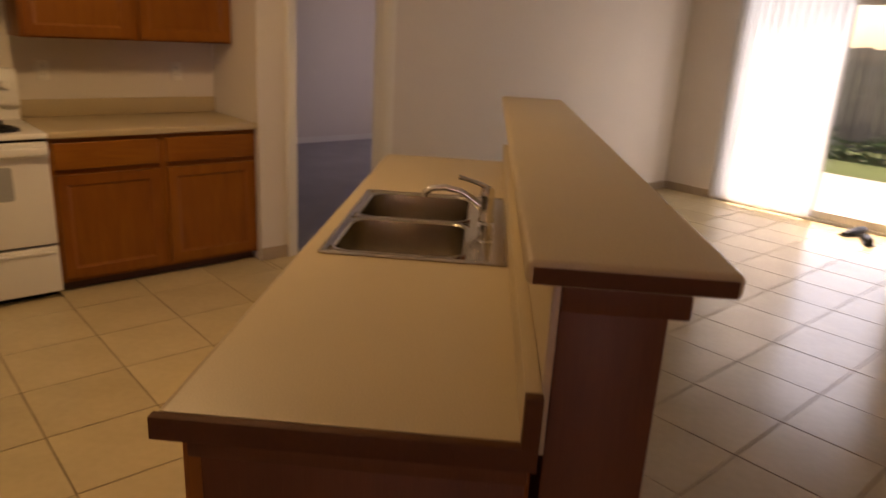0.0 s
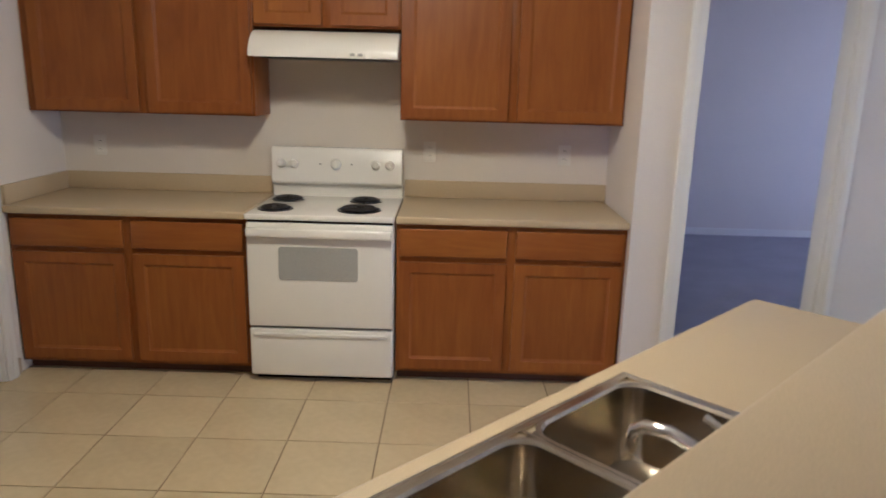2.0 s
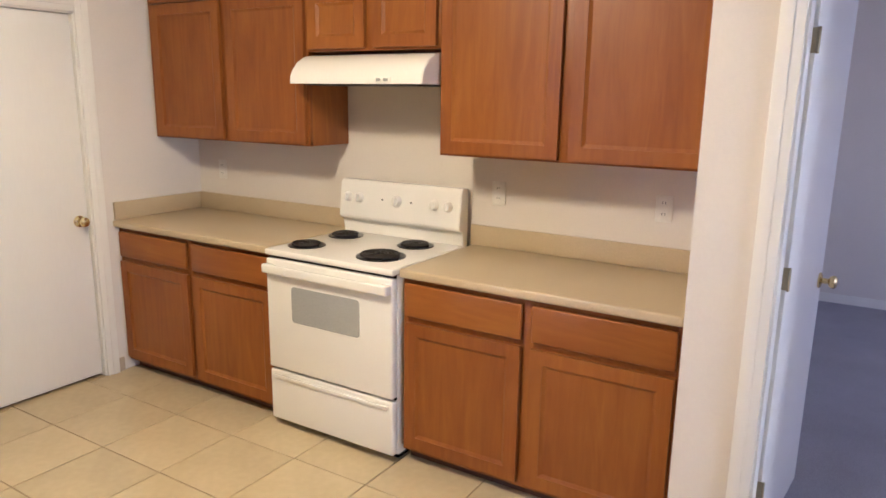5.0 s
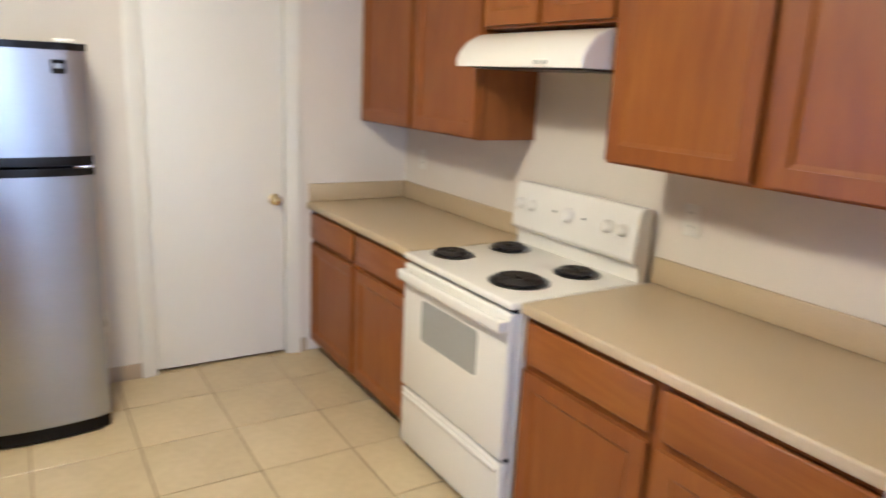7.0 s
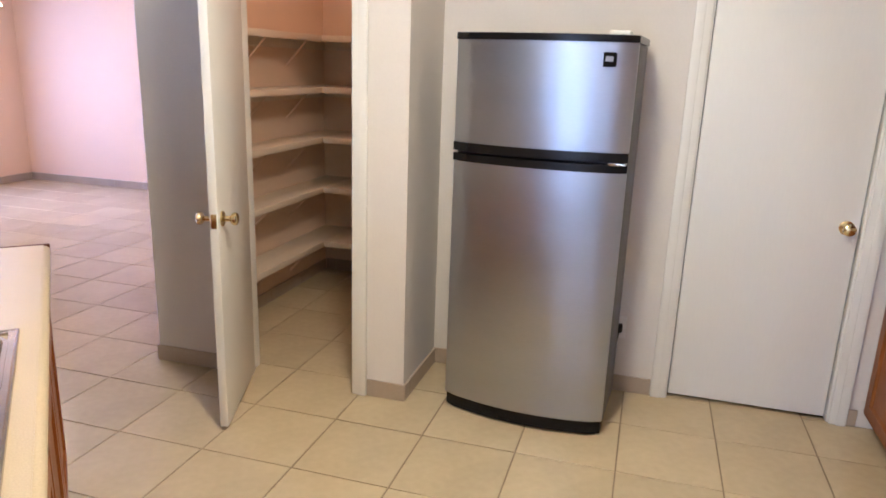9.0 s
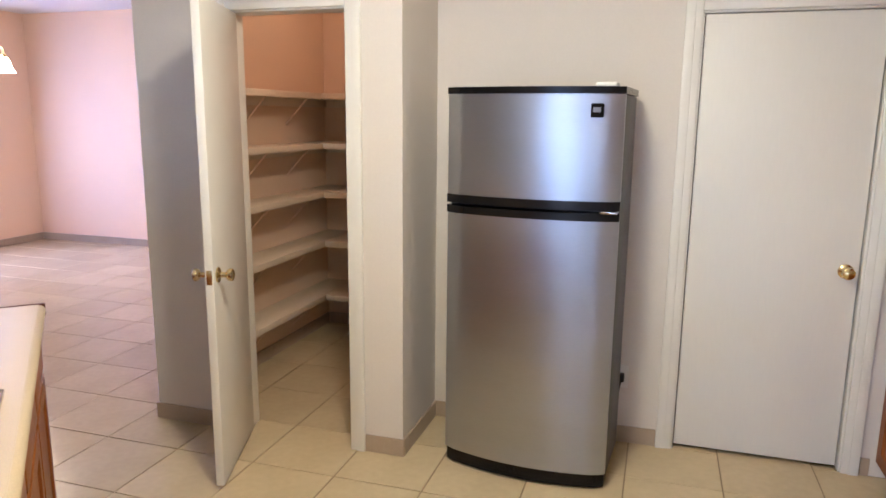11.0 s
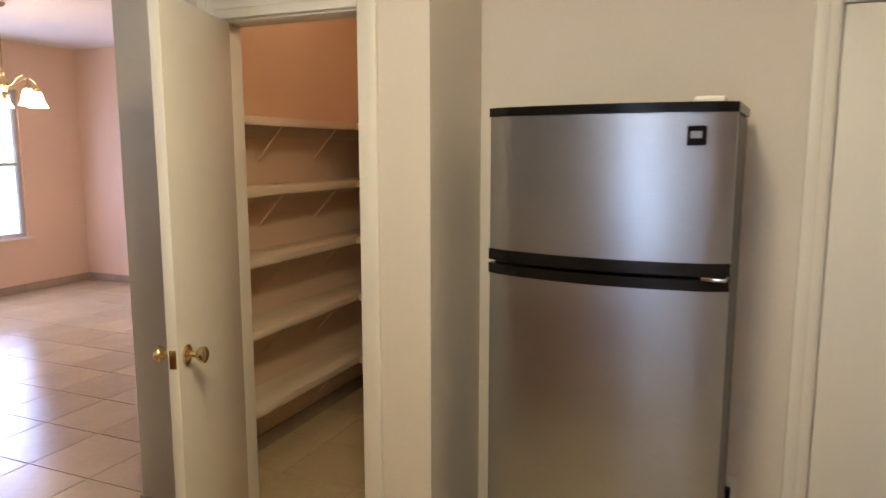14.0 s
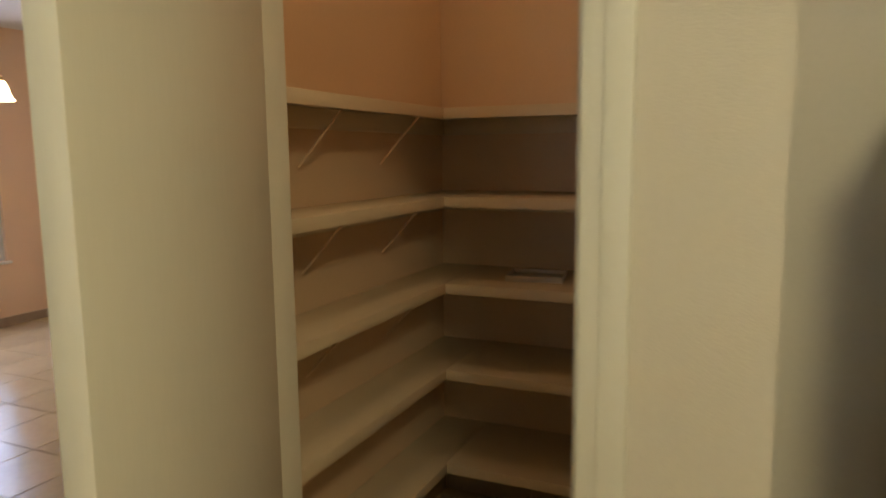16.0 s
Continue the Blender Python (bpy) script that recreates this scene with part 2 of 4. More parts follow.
def tube(points, radius, n=10, bm=None):
    """A round bar along points; radius is one number or one for each point."""
    bm = bm or bmesh.new()
    points = [Vector(p) for p in points]
    radii = radius if isinstance(radius, (list, tuple)) else [radius] * len(points)
    rings, up = [], None
    for i, p in enumerate(points):
        d = (points[min(i + 1, len(points) - 1)] - points[max(i - 1, 0)]).normalized()
        side = d.orthogonal().normalized() if up is None else (up - d * up.dot(d)).normalized()
        up = side
        other = d.cross(side)
        rings.append([bm.verts.new(p + radii[i] * (math.cos(2 * math.pi * k / n) * side + math.sin(2 * math.pi * k / n) * other)) for k in range(n)])
    for a, b in zip(rings, rings[1:]):
        for k in range(n):
            bm.faces.new((a[k], a[(k + 1) % n], b[(k + 1) % n], b[k]))
    bm.faces.new(rings[0][::-1])
    bm.faces.new(rings[-1])
    return bm


def mesh_of(name, bm, mat, smooth=True):
    bmesh.ops.recalc_face_normals(bm, faces=bm.faces)
    me = bpy.data.meshes.new(name)
    bm.to_mesh(me)
    bm.free()
    me.materials.append(mat)
    if smooth:
        for p in me.polygons:
            p.use_smooth = True
        me.set_sharp_from_angle(angle=radians(35))
    return me


def part(name, bm, mat, parent, label="", smooth=True):
    ob = new(name, mesh_of(name, bm, mat, smooth))
    ob.parent = parent
    if label:
        ob["label"] = label
    return ob


def thing(name, m, label, category, group="", kind=""):
    ob = new(name)
    ob.empty_display_size = 0.1
    ob.matrix_basis = m
    return tagged(ob, label, category, group, kind)


def structure(name, bm, mat, label, category="wall", smooth=False):
    return tagged(new(name, mesh_of(name, bm, mat, smooth)), label, category, kind="structure")


# ---- large structure ----
H = 2.74
T = 0.12


def wall(name, rects, label="plain off-white painted plaster wall", mat=None):
    """rects: (x0, x1, y0, y1, z0, z1), end to end."""
    bm = bmesh.new()
    for r in rects:
        bx(bm, *r)
    ob = structure(name, bm, mat or PAINT, label)
    ob.data.materials.append(DINING_WARM_LIT)
    ob.data.materials.append(PANTRY_WARM_LIT)
    # faces towards dining room and pantry take the copies with warm light tinted in
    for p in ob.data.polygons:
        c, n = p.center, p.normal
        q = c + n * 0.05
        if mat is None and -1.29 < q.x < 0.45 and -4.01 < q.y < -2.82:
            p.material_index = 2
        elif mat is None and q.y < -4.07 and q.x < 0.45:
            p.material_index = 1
    return ob


DX0, DX1 = 3.54, 4.27          # bedroom doorway
DH = 2.05
wall("wall_back", [(-0.04, 3.285, 0, T, 0, H)])
wall("wall_kitchen_west", [(-0.04, 0.08, -0.745, 0, 0, H), (-0.04, 0.08, -1.50, -0.745, DH, H), (-0.04, 0.08, -2.70, -1.50, 0, H)])
wall("wall_fridge_side", [(-1.41, 0.57, -2.82, -2.70, 0, H)])
wall("wall_pantry_front", [(0.45, 0.57, -2.95, -2.82, 0, H), (0.45, 0.57, -3.565, -2.95, DH, H), (0.45, 0.57, -4.07, -3.565, 0, H)])
wall("wall_pantry_south", [(-1.29, 0.45, -4.07, -4.01, 0, H)])
wall("wall_dining_north", [(-3.52, -1.29, -4.07, -4.0105, 0, H)])
wall("wall_pantry_back", [(-1.41, -1.29, -4.01, -2.82, 0, H)])
wall("wall_dining_west", [(-3.52, -3.40, -9.19, -4.07, 0, H)], "painted dining room wall, warm lamplight tinted into its colour", DINING_WARM_LIT)
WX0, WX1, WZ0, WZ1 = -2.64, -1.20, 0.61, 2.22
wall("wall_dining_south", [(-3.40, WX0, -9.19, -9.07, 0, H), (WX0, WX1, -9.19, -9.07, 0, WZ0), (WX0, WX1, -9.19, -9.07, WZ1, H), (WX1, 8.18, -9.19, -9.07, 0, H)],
     "painted dining room wall with a window, warm light tinted into its colour", DINING_WARM_LIT)
SY0, SY1 = -3.10, -1.27
BY0, BY1, BZ0, BZ1 = 0.75, 2.45, 0.80, 2.10
wall("wall_east", [(8.18, 8.30, -9.19, SY0, 0, H), (8.18, 8.30, SY0, SY1, DH, H), (8.18, 8.30, SY1, BY0, 0, H), (8.18, 8.30, BY0, BY1, 0, BZ0), (8.18, 8.30, BY0, BY1, BZ1, H), (8.18, 8.30, BY1, 3.57, 0, H)])
wall("wall_bedroom_front", [(3.285, DX0, -0.65, -0.53, 0, H), (DX0, DX1, -0.65, -0.53, DH, H), (DX1, 8.18, -0.65, -0.53, 0, H)])
wall("wall_bedroom_west", [(3.285, 3.405, -0.53, 3.45, 0, H)])
wall("wall_bedroom_north", [(3.285, 8.18, 3.45, 3.57, 0, H)])
structure("ceiling", box(-3.52, 8.30, -9.19, 3.57, H, H + 0.12), CEILING_PAINT, "white textured plaster ceiling", "ceiling")
structure("floor", box(-3.52, 8.30, -9.19, 3.57, -0.12, -0.0045), GROUT, "floor bed of dark grout under beige ceramic tiles", "floor")
structure("carpet_floor", box(3.405, 8.18, -0.60, 3.45, -0.008, 0.008), CARPET, "blue-grey cut-pile bedroom carpet", "carpet")
structure("ground", box(-300, 400, -300, 300, -0.4, -0.16), GRASS, "mown lawn around the house", "ground")
structure("patio", box(8.30, 11.6, -6.0, 1.5, -0.16, -0.05), CONCRETE, "sunlit pale concrete patio slab", "patio")
structure("backdrop", box(-9.0, 4.0, -15.05, -15.0, -0.16, 7.0), BACKDROP_GLOW, "glowing sheet added as the bright distance beyond the dining window", "backdrop")

# ---- doors, casings, windows ----


def casing(name, m, width, height, depth, label):
    """Door trim round an opening: local x across the opening, -y is the room side, y from -depth to 0 is the lining."""
    t = thing(name, m, label, "door frame", kind="structure")
    w = 0.062
    for side, x0, x1 in (("jamb", -0.018, 0.0), ("jamb", width, width + 0.018)):
        part(side, box(x0 + 0.018 if x0 < 0 else x0 - 0.018, x1 + 0.018 if x0 < 0 else x1 - 0.018, 0.001, depth - 0.001, 0, height - 0.018, bevel=0.002), TRIM_PAINT, t)
    part("head", box(0, width, 0.001, depth - 0.001, height - 0.018, height, bevel=0.002), TRIM_PAINT, t)
    for y0, y1 in ((-0.016, -0.001), (depth + 0.001, depth + 0.016)):
        for x0, x1, x2, x3 in ((-w, 0.010, -w, -0.022), (width - 0.010, width + w, width + 0.022, width + w)):
            bm = box(x0, x1, y0, y1, 0, height + w, bevel=0.004)
            bx(bm, x2, x3, y0 - 0.005 if y0 < 0 else y1, y0 if y0 < 0 else y1 + 0.005, 0, height + w, bevel=0.002)
            part("side_trim", bm, TRIM_PAINT, t)
        bm = box(0.010, width - 0.010, y0, y1, height - 0.010, height + w, bevel=0.004)
        bx(bm, 0.010, width - 0.010, y0 - 0.005 if y0 < 0 else y1, y0 if y0 < 0 else y1 + 0.005, height + 0.022, height + w, bevel=0.002)
        part("head_trim", bm, TRIM_PAINT, t)
    return t


def knob_mesh(m):
    """A round door knob on its rose; local z points out of the door."""
    return lathe([(0.032, 0.0), (0.032, 0.006), (0.026, 0.010), (0.012, 0.014), (0.011, 0.034), (0.022, 0.040), (0.027, 0.050), (0.026, 0.060), (0.018, 0.066), (0.0, 0.067)], m)


def door_leaf(name, m, width, height, label, knob_x, front=True, back=True, hinges=0):
    """A flush door: hinge edge at local x 0, thickness 0..0.035 in y, knobs on both faces."""
    t = thing(name, m, label, "door", kind="structure")
    leaf = part("leaf", box(0, width, 0, 0.035, 0.018, height, bevel=0.003), DOOR_PAINT, t)
    if front:
        part("knob", knob_mesh(Matrix.Translation((knob_x, 0, 0.93)) @ pose(0, 0, 0, 90)), BRASS, t, "polished brass door knob")
    if back:
        part("knob", knob_mesh(Matrix.Translation((knob_x, 0.035, 0.93)) @ pose(0, 0, 0, -90)), BRASS, t, "polished brass door knob")
    part("latch_plate", box(width - 0.001, width + 0.0015, 0.006, 0.029, 0.90, 0.96, bevel=0.0006), BRASS, t, "brass latch plate in the door edge")
    for z in (0.28, 1.06, 1.82)[: hinges]:
        bm = lathe([(0.0045, -0.040), (0.0055, -0.038), (0.0055, 0.038), (0.0045, 0.040)], Matrix.Translation((-0.004, -0.006, z)), n=10)
        bx(bm, -0.003, -0.001, 0.0, 0.026, z - 0.038, z + 0.038)
        part("hinge", bm, HINGE_BRASS, t, "dull brass butt hinge")
    return t


# closed door beside the fridge, in the west wall
casing("door_frame_closet", pose(0.08, -1.50, 0, 0, 0, 90), 0.755, DH, T, "white painted door frame with moulded casing")
door_leaf("door_closet", pose(0.062, -1.477, 0, 0, 0, 90), 0.706, 2.028, "closed white flush door with a brass knob", 0.655, hinges=0)
# dark board added so the gaps round the door look shaded
structure("closet_backing", box(-0.06, -0.041, -1.56, -0.68, 0, 2.2), WOOD_DARK, "unseen dark board behind the closed door, for the shade in its gaps", "wall")

# pantry doorway with its open door
casing("door_frame_pantry", pose(0.57, -3.565, 0, 0, 0, 90), 0.615, DH, T, "white painted pantry door frame with moulded casing")
door_leaf("door_pantry", pose(0.565, -3.545, 0, 0, 0, 20), 0.575, 2.03, "open white flush pantry door with brass knobs", 0.515, hinges=3)

# bedroom doorway with its door swung into the bedroom
casing("door_frame_bedroom", pose(DX0, -0.65, 0), DX1 - DX0, DH, T, "white painted bedroom door frame with moulded casing")
door_leaf("door_bedroom", pose(DX0 + 0.030, -0.502, 0, 0, 0, 84), 0.69, 2.03, "white flush bedroom door standing open", 0.63, hinges=3)


def skirting(name, x0, y0, x1, y1, nx, ny, mat, label, h=0.085, piece=0.412):
    """A row of tile skirting pieces along a wall face; (nx, ny) points into the room."""
    t = thing(name, pose(0, 0, 0), label, "baseboard", kind="structure")
    length = math.hypot(x1 - x0, y1 - y0)
    ux, uy = (x1 - x0) / length, (y1 - y0) / length
    s = 0.0
    while s < length - 0.01:
        e = min(s + piece, length)
        xa, ya, xb, yb = x0 + ux * (s + 0.001), y0 + uy * (s + 0.001), x0 + ux * (e - 0.001), y0 + uy * (e - 0.001)
        xs, ys = sorted((xa, xb, xa + nx * 0.010, xb + nx * 0.010)), sorted((ya, yb, ya + ny * 0.010, yb + ny * 0.010))
        part("skirting_tile", box(xs[0], xs[-1], ys[0], ys[-1], 0.001, h, bevel=0.002, seg=1), mat, t)
        s = e
    return t


TAN = "tan ceramic tile skirting along the wall"
skirting("baseboard_closet_a", 0.081, -0.64, 0.081, -0.682, 1, 0, BASE_TILE, TAN)
skirting("baseboard_closet_b", 0.081, -2.699, 0.081, -1.564, 1, 0, BASE_TILE, TAN)
skirting("baseboard_alcove", 0.092, -2.699, 0.57, -2.699, 0, 1, BASE_TILE, TAN)
skirting("baseboard_stub", 0.571, -2.886, 0.571, -2.690, 1, 0, BASE_TILE, TAN)
skirting("baseboard_pantry_front", 0.571, -4.08, 0.571, -3.629, 1, 0, BASE_TILE, TAN)
skirting("baseboard_pantry_south", -3.39, -4.071, 0.581, -4.071, 0, -1, BASE_TILE, TAN)
skirting("baseboard_pantry_inside_south", -1.279, -4.009, 0.43, -4.009, 0, 1, BASE_TILE, TAN)
skirting("baseboard_pantry_inside_back", -1.289, -3.998, -1.289, -2.83, 1, 0, BASE_TILE, TAN)
skirting("baseboard_dining_west", -3.399, -9.06, -3.399, -4.082, 1, 0, BASE_TILE, TAN)
skirting("baseboard_dining_south", -3.388, -9.069, 8.16, -9.069, 0, 1, BASE_TILE, TAN)
skirting("baseboard_living_north", DX1 + 0.066, -0.651, 8.17, -0.651, 0, -1, BASE_TILE, TAN)
skirting("baseboard_corner", 3.286, -0.651, DX0 - 0.066, -0.651, 0, -1, BASE_TILE, TAN)
skirting("baseboard_living_east_a", 8.179, -1.20, 8.179, -0.662, -1, 0, BASE_TILE, TAN)
skirting("baseboard_living_east_b", 8.179, -9.05, 8.179, -3.17, -1, 0, BASE_TILE, TAN)
WHITE_BASE = "white painted wooden baseboard above the carpet"
skirting("baseboard_bedroom_north", 3.42, 3.449, 8.16, 3.449, 0, -1, TRIM_PAINT, WHITE_BASE, h=0.085, piece=5)
skirting("baseboard_bedroom_east", 8.179, -0.51, 8.179, 3.43, -1, 0, TRIM_PAINT, WHITE_BASE, h=0.085, piece=5)
skirting("baseboard_bedroom_west", 3.406, 0.3, 3.406, 3.43, 1, 0, TRIM_PAINT, WHITE_BASE, h=0.085, piece=5)


def window(name, m, width, height, depth, label, rails=(0.5,), muntins=()):
    """A framed window: local x across, z up, y through the wall."""
    t = thing(name, m, label, "window", kind="structure")
    bm = bmesh.new()
    f = 0.045
    for r in ((0, f, 0, height), (width - f, width, 0, height)):
        bx(bm, r[0], r[1], 0.03, 0.08, r[2], r[3], bevel=0.004)
    for z0, z1 in ((0, f), (height - f, height)):
        bx(bm, f, width - f, 0.03, 0.08, z0, z1, bevel=0.004)
    part("window_frame", bm, ALUMINIUM, t)
    edges = [f] + [height * r for r in rails] + [height - f]
    for r in rails:
        part("rail", box(f, width - f, 0.025, 0.075, height * r - 0.02, height * r + 0.02, bevel=0.003), ALUMINIUM, t)
    for a, b in zip(edges, edges[1:]):
        p = part("pane", box(f, width - f, 0.052, 0.056, a + 0.02, b - 0.02), GLASS, t, smooth=False)
        p.visible_shadow = False
    part("window_sill", box(-0.03, width + 0.03, -0.035, 0.03, -0.025, -0.001, bevel=0.004), TRIM_PAINT, t)
    return t


window("window_dining", pose(WX1, -9.07, WZ0, 0, 0, 180), WX1 - WX0, WZ1 - WZ0, T, "bright white-framed sash window of the dining room")
# bedroom window is out of view, added as an opening for daylight
window("window_bedroom", pose(8.18, BY1, BZ0, 0, 0, -90), BY1 - BY0, BZ1 - BZ0, T, "unseen white-framed sash window added to let daylight into the bedroom")


def sliding_door():
    t = thing("sliding_glass_door", pose(8.18, SY1, 0, 0, 0, -90), "two-panel sliding glass patio door in a white metal frame", "sliding door", kind="structure")
    w = SY1 - SY0
    bm = bmesh.new()
    for x0, x1 in ((0, 0.04), (w - 0.04, w)):
        bx(bm, x0, x1, 0.0, 0.12, 0, DH - 0.04, bevel=0.004)
    bx(bm, 0, w, 0.0, 0.12, DH - 0.04, DH, bevel=0.004)
    bx(bm, 0.04, w - 0.04, 0.0, 0.12, 0.0, 0.025, bevel=0.004)
    part("frame", bm, ALUMINIUM, t)
    for x0, x1, y in ((0.04, w / 2 + 0.03, 0.062), (w / 2 - 0.03, w - 0.04, 0.020)):
        bm = bmesh.new()
        for a, b in ((x0, x0 + 0.055), (x1 - 0.055, x1)):
            bx(bm, a, b, y, y + 0.035, 0.027, DH - 0.042, bevel=0.003)
        for a, b in ((0.027, 0.10), (DH - 0.10, DH - 0.042)):
            bx(bm, x0 + 0.055, x1 - 0.055, y, y + 0.035, a, b, bevel=0.003)
        panel = part("panel", bm, ALUMINIUM, t)
        p = part("pane", box(x0 + 0.05, x1 - 0.05, y + 0.015, y + 0.021, 0.095, DH - 0.095), GLASS, panel, smooth=False)
        p.visible_shadow = False
    part("door_pull", box(w - 0.085, w - 0.065, -0.022, 0.019, 0.90, 1.12, bevel=0.006), BLACK, t, "dark pull handle")


sliding_door()


def vertical_blinds():
    t = thing("vertical_blinds", pose(8.10, SY1 + 0.06, 2.10, 0, 0, -90), "white vertical blinds drawn over one glass panel", "blinds")
    part("head_rail", box(0, 1.95, -0.03, 0.03, 0.0, 0.045, bevel=0.004), ALUMINIUM, t)
    for k in range(13):
        bm = bmesh.new()
        rows = []
        for z in (-2.06, -0.002):
            rows.append([bm.verts.new((-0.044 + 0.0147 * i, 0.010 * (1 - (i / 3 - 1) ** 2), z)) for i in range(7)])
        for i in range(6):
            bm.faces.new((rows[0][i], rows[0][i + 1], rows[1][i + 1], rows[1][i]))
        bmesh.ops.solidify(bm, geom=bm.faces[:], thickness=0.0012)
        s = part("slat", bm, BLIND, t)
        s.matrix_basis = pose(0.06 + 0.078 * k, 0, 0, 0, 0, 14 + 4 * math.sin(k * 1.7))


vertical_blinds()

# ---- kitchen cabinets ----


def frame_ring(x0, x1, z0, z1, s, y0, y1):
    """A flat rectangular frame of width s, from y0 (front) to y1, softly edged."""
    bm = bmesh.new()
    o, n = [(x0, z0), (x1, z0), (x1, z1), (x0, z1)], [(x0 + s, z0 + s), (x1 - s, z0 + s), (x1 - s, z1 - s), (x0 + s, z1 - s)]
    rows = [[bm.verts.new((x, y, z)) for x, z in ring] for ring in (o, n) for y in (y0, y1)]
    of, ob, nf, nb = rows
    for k in range(4):
        j = (k + 1) % 4
        for a, b in ((of, nf), (nf, nb), (nb, ob), (ob, of)):
            bm.faces.new((a[k], a[j], b[j], b[k]))
    bmesh.ops.bevel(bm, geom=[e for e in bm.edges if e.is_boundary is False and e.calc_face_angle(0) > 0.5], offset=0.0025, segments=2, affect="EDGES")
    return bm


def panel_door(name, x0, x1, z0, z1, y, parent, mat=WOOD):
    """A framed cabinet door with a recessed flat panel and a bevelled inner edge; its face is at y, towards -y."""
    s = 0.055
    door = part(name, frame_ring(x0, x1, z0, z1, s, y, y + 0.02), mat, parent)
    # inner moulding sloping down to the panel
    bm = bmesh.new()
    i, d = 0.014, 0.010
    o = [(x0 + s - 0.001, z0 + s - 0.001), (x1 - s + 0.001, z0 + s - 0.001), (x1 - s + 0.001, z1 - s + 0.001), (x0 + s - 0.001, z1 - s + 0.001)]
    n = [(x0 + s + i, z0 + s + i), (x1 - s - i, z0 + s + i), (x1 - s - i, z1 - s - i), (x0 + s + i, z1 - s - i)]
    vo, vn = [bm.verts.new((p[0], y + 0.002, p[1])) for p in o], [bm.verts.new((p[0], y + d, p[1])) for p in n]
    vb = [bm.verts.new((p[0], y + 0.018, p[1])) for p in o]
    for k in range(4):
        bm.faces.new((vo[k], vo[(k + 1) % 4], vn[(k + 1) % 4], vn[k]))
        bm.faces.new((vo[k], vb[k], vb[(k + 1) % 4], vo[(k + 1) % 4]))
    bm.faces.new(vn)
    bm.faces.new(vb[::-1])
    part("panel", bm, mat, door, smooth=False)
    return door


def base_cabinet(m, width, label, doors=2, depth=0.60, height=0.872, group="base cabinets"):
    t = thing("base_cabinet", m, label, "cabinet", group)
    part("body", box(0, width, -depth + 0.022, 0, 0.058, height, bevel=0.002), WOOD, t)
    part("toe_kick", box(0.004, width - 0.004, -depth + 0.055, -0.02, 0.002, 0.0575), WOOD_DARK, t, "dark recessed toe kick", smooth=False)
    # face frame
    bm = bmesh.new()
    bx(bm, 0, width, -depth, -depth + 0.0215, height - 0.028, height, bevel=0.002)
    bx(bm, 0, width, -depth, -depth + 0.0215, 0.058, 0.100, bevel=0.002)
    bx(bm, 0, width, -depth, -depth + 0.0215, 0.664, 0.708, bevel=0.002)
    step = width / doors
    for k in range(doors + 1):
        c = k * step
        bx(bm, max(0, c - 0.024), min(width, c + 0.024), -depth - 0.0005, -depth + 0.0215, 0.059, height - 0.001, bevel=0.002)
    part("face_frame", bm, WOOD, t)
    for k in range(doors):
        x0, x1 = k * step + (0.022 if k else 0.018), (k + 1) * step - (0.022 if k < doors - 1 else 0.018)
        part("drawer_front", box(x0, x1, -depth - 0.022, -depth - 0.001, 0.700, 0.848, bevel=0.007, seg=3), WOOD_FLAT, t)
        panel_door("door", x0, x1, 0.084, 0.672, -depth - 0.022, t)
    return t


base_cabinet(pose(0.083, 0, 0), 1.242, "reddish-brown stained wooden base cabinet with two doors and drawers")
base_cabinet(pose(2.097, 0, 0), 1.186, "reddish-brown stained wooden base cabinet beside the stove and doorway")


def wall_cabinet(m, width, height, label, doors=2, depth=0.305):
    t = thing("wall_cabinet", m, label, "cabinet", "wall cabinets")
    part("body", box(0, width, -depth + 0.022, 0, 0, height, bevel=0.002), WOOD, t)
    bm = bmesh.new()
    bx(bm, 0, width, -depth, -depth + 0.0215, height - 0.035, height, bevel=0.002)
    bx(bm, 0, width, -depth, -depth + 0.0215, 0, 0.028, bevel=0.002)
    step = width / doors
    for k in range(doors + 1):
        c = k * step
        bx(bm, max(0, c - 0.026), min(width, c + 0.026), -depth - 0.0005, -depth + 0.0215, 0.001, height - 0.001, bevel=0.002)
    part("face_frame", bm, WOOD, t)
    part("top_moulding", box(-0.0, width, -depth - 0.028, -depth - 0.001, height - 0.024, height + 0.006, bevel=0.006), WOOD_FLAT, t)
    for k in range(doors):
        x0, x1 = k * step + (0.024 if k else 0.014), (k + 1) * step - (0.024 if k < doors - 1 else 0.014)
        panel_door("door", x0, x1, 0.012, height - 0.032, -depth - 0.022, t)
    return t


UZ, UT = 1.375, 2.15
wall_cabinet(pose(0.12, 0, UZ), 1.19, UT - UZ, "reddish-brown stained two-door wall cabinet above the worktop")
wall_cabinet(pose(1.312, 0, 1.84), 0.774, UT - 1.84, "short reddish-brown wall cabinet above the range hood")
wall_cabinet(pose(2.088, 0, UZ), 1.195, UT - UZ, "wide reddish-brown two-door wall cabinet beside the hood")
tagged(new("filler_strip", mesh_of("filler_strip", box(0.081, 0.1195, -0.30, -0.285, UZ, UT, bevel=0.001), WOOD)), "narrow stained wooden filler strip beside the wall cabinet", "filler strip")


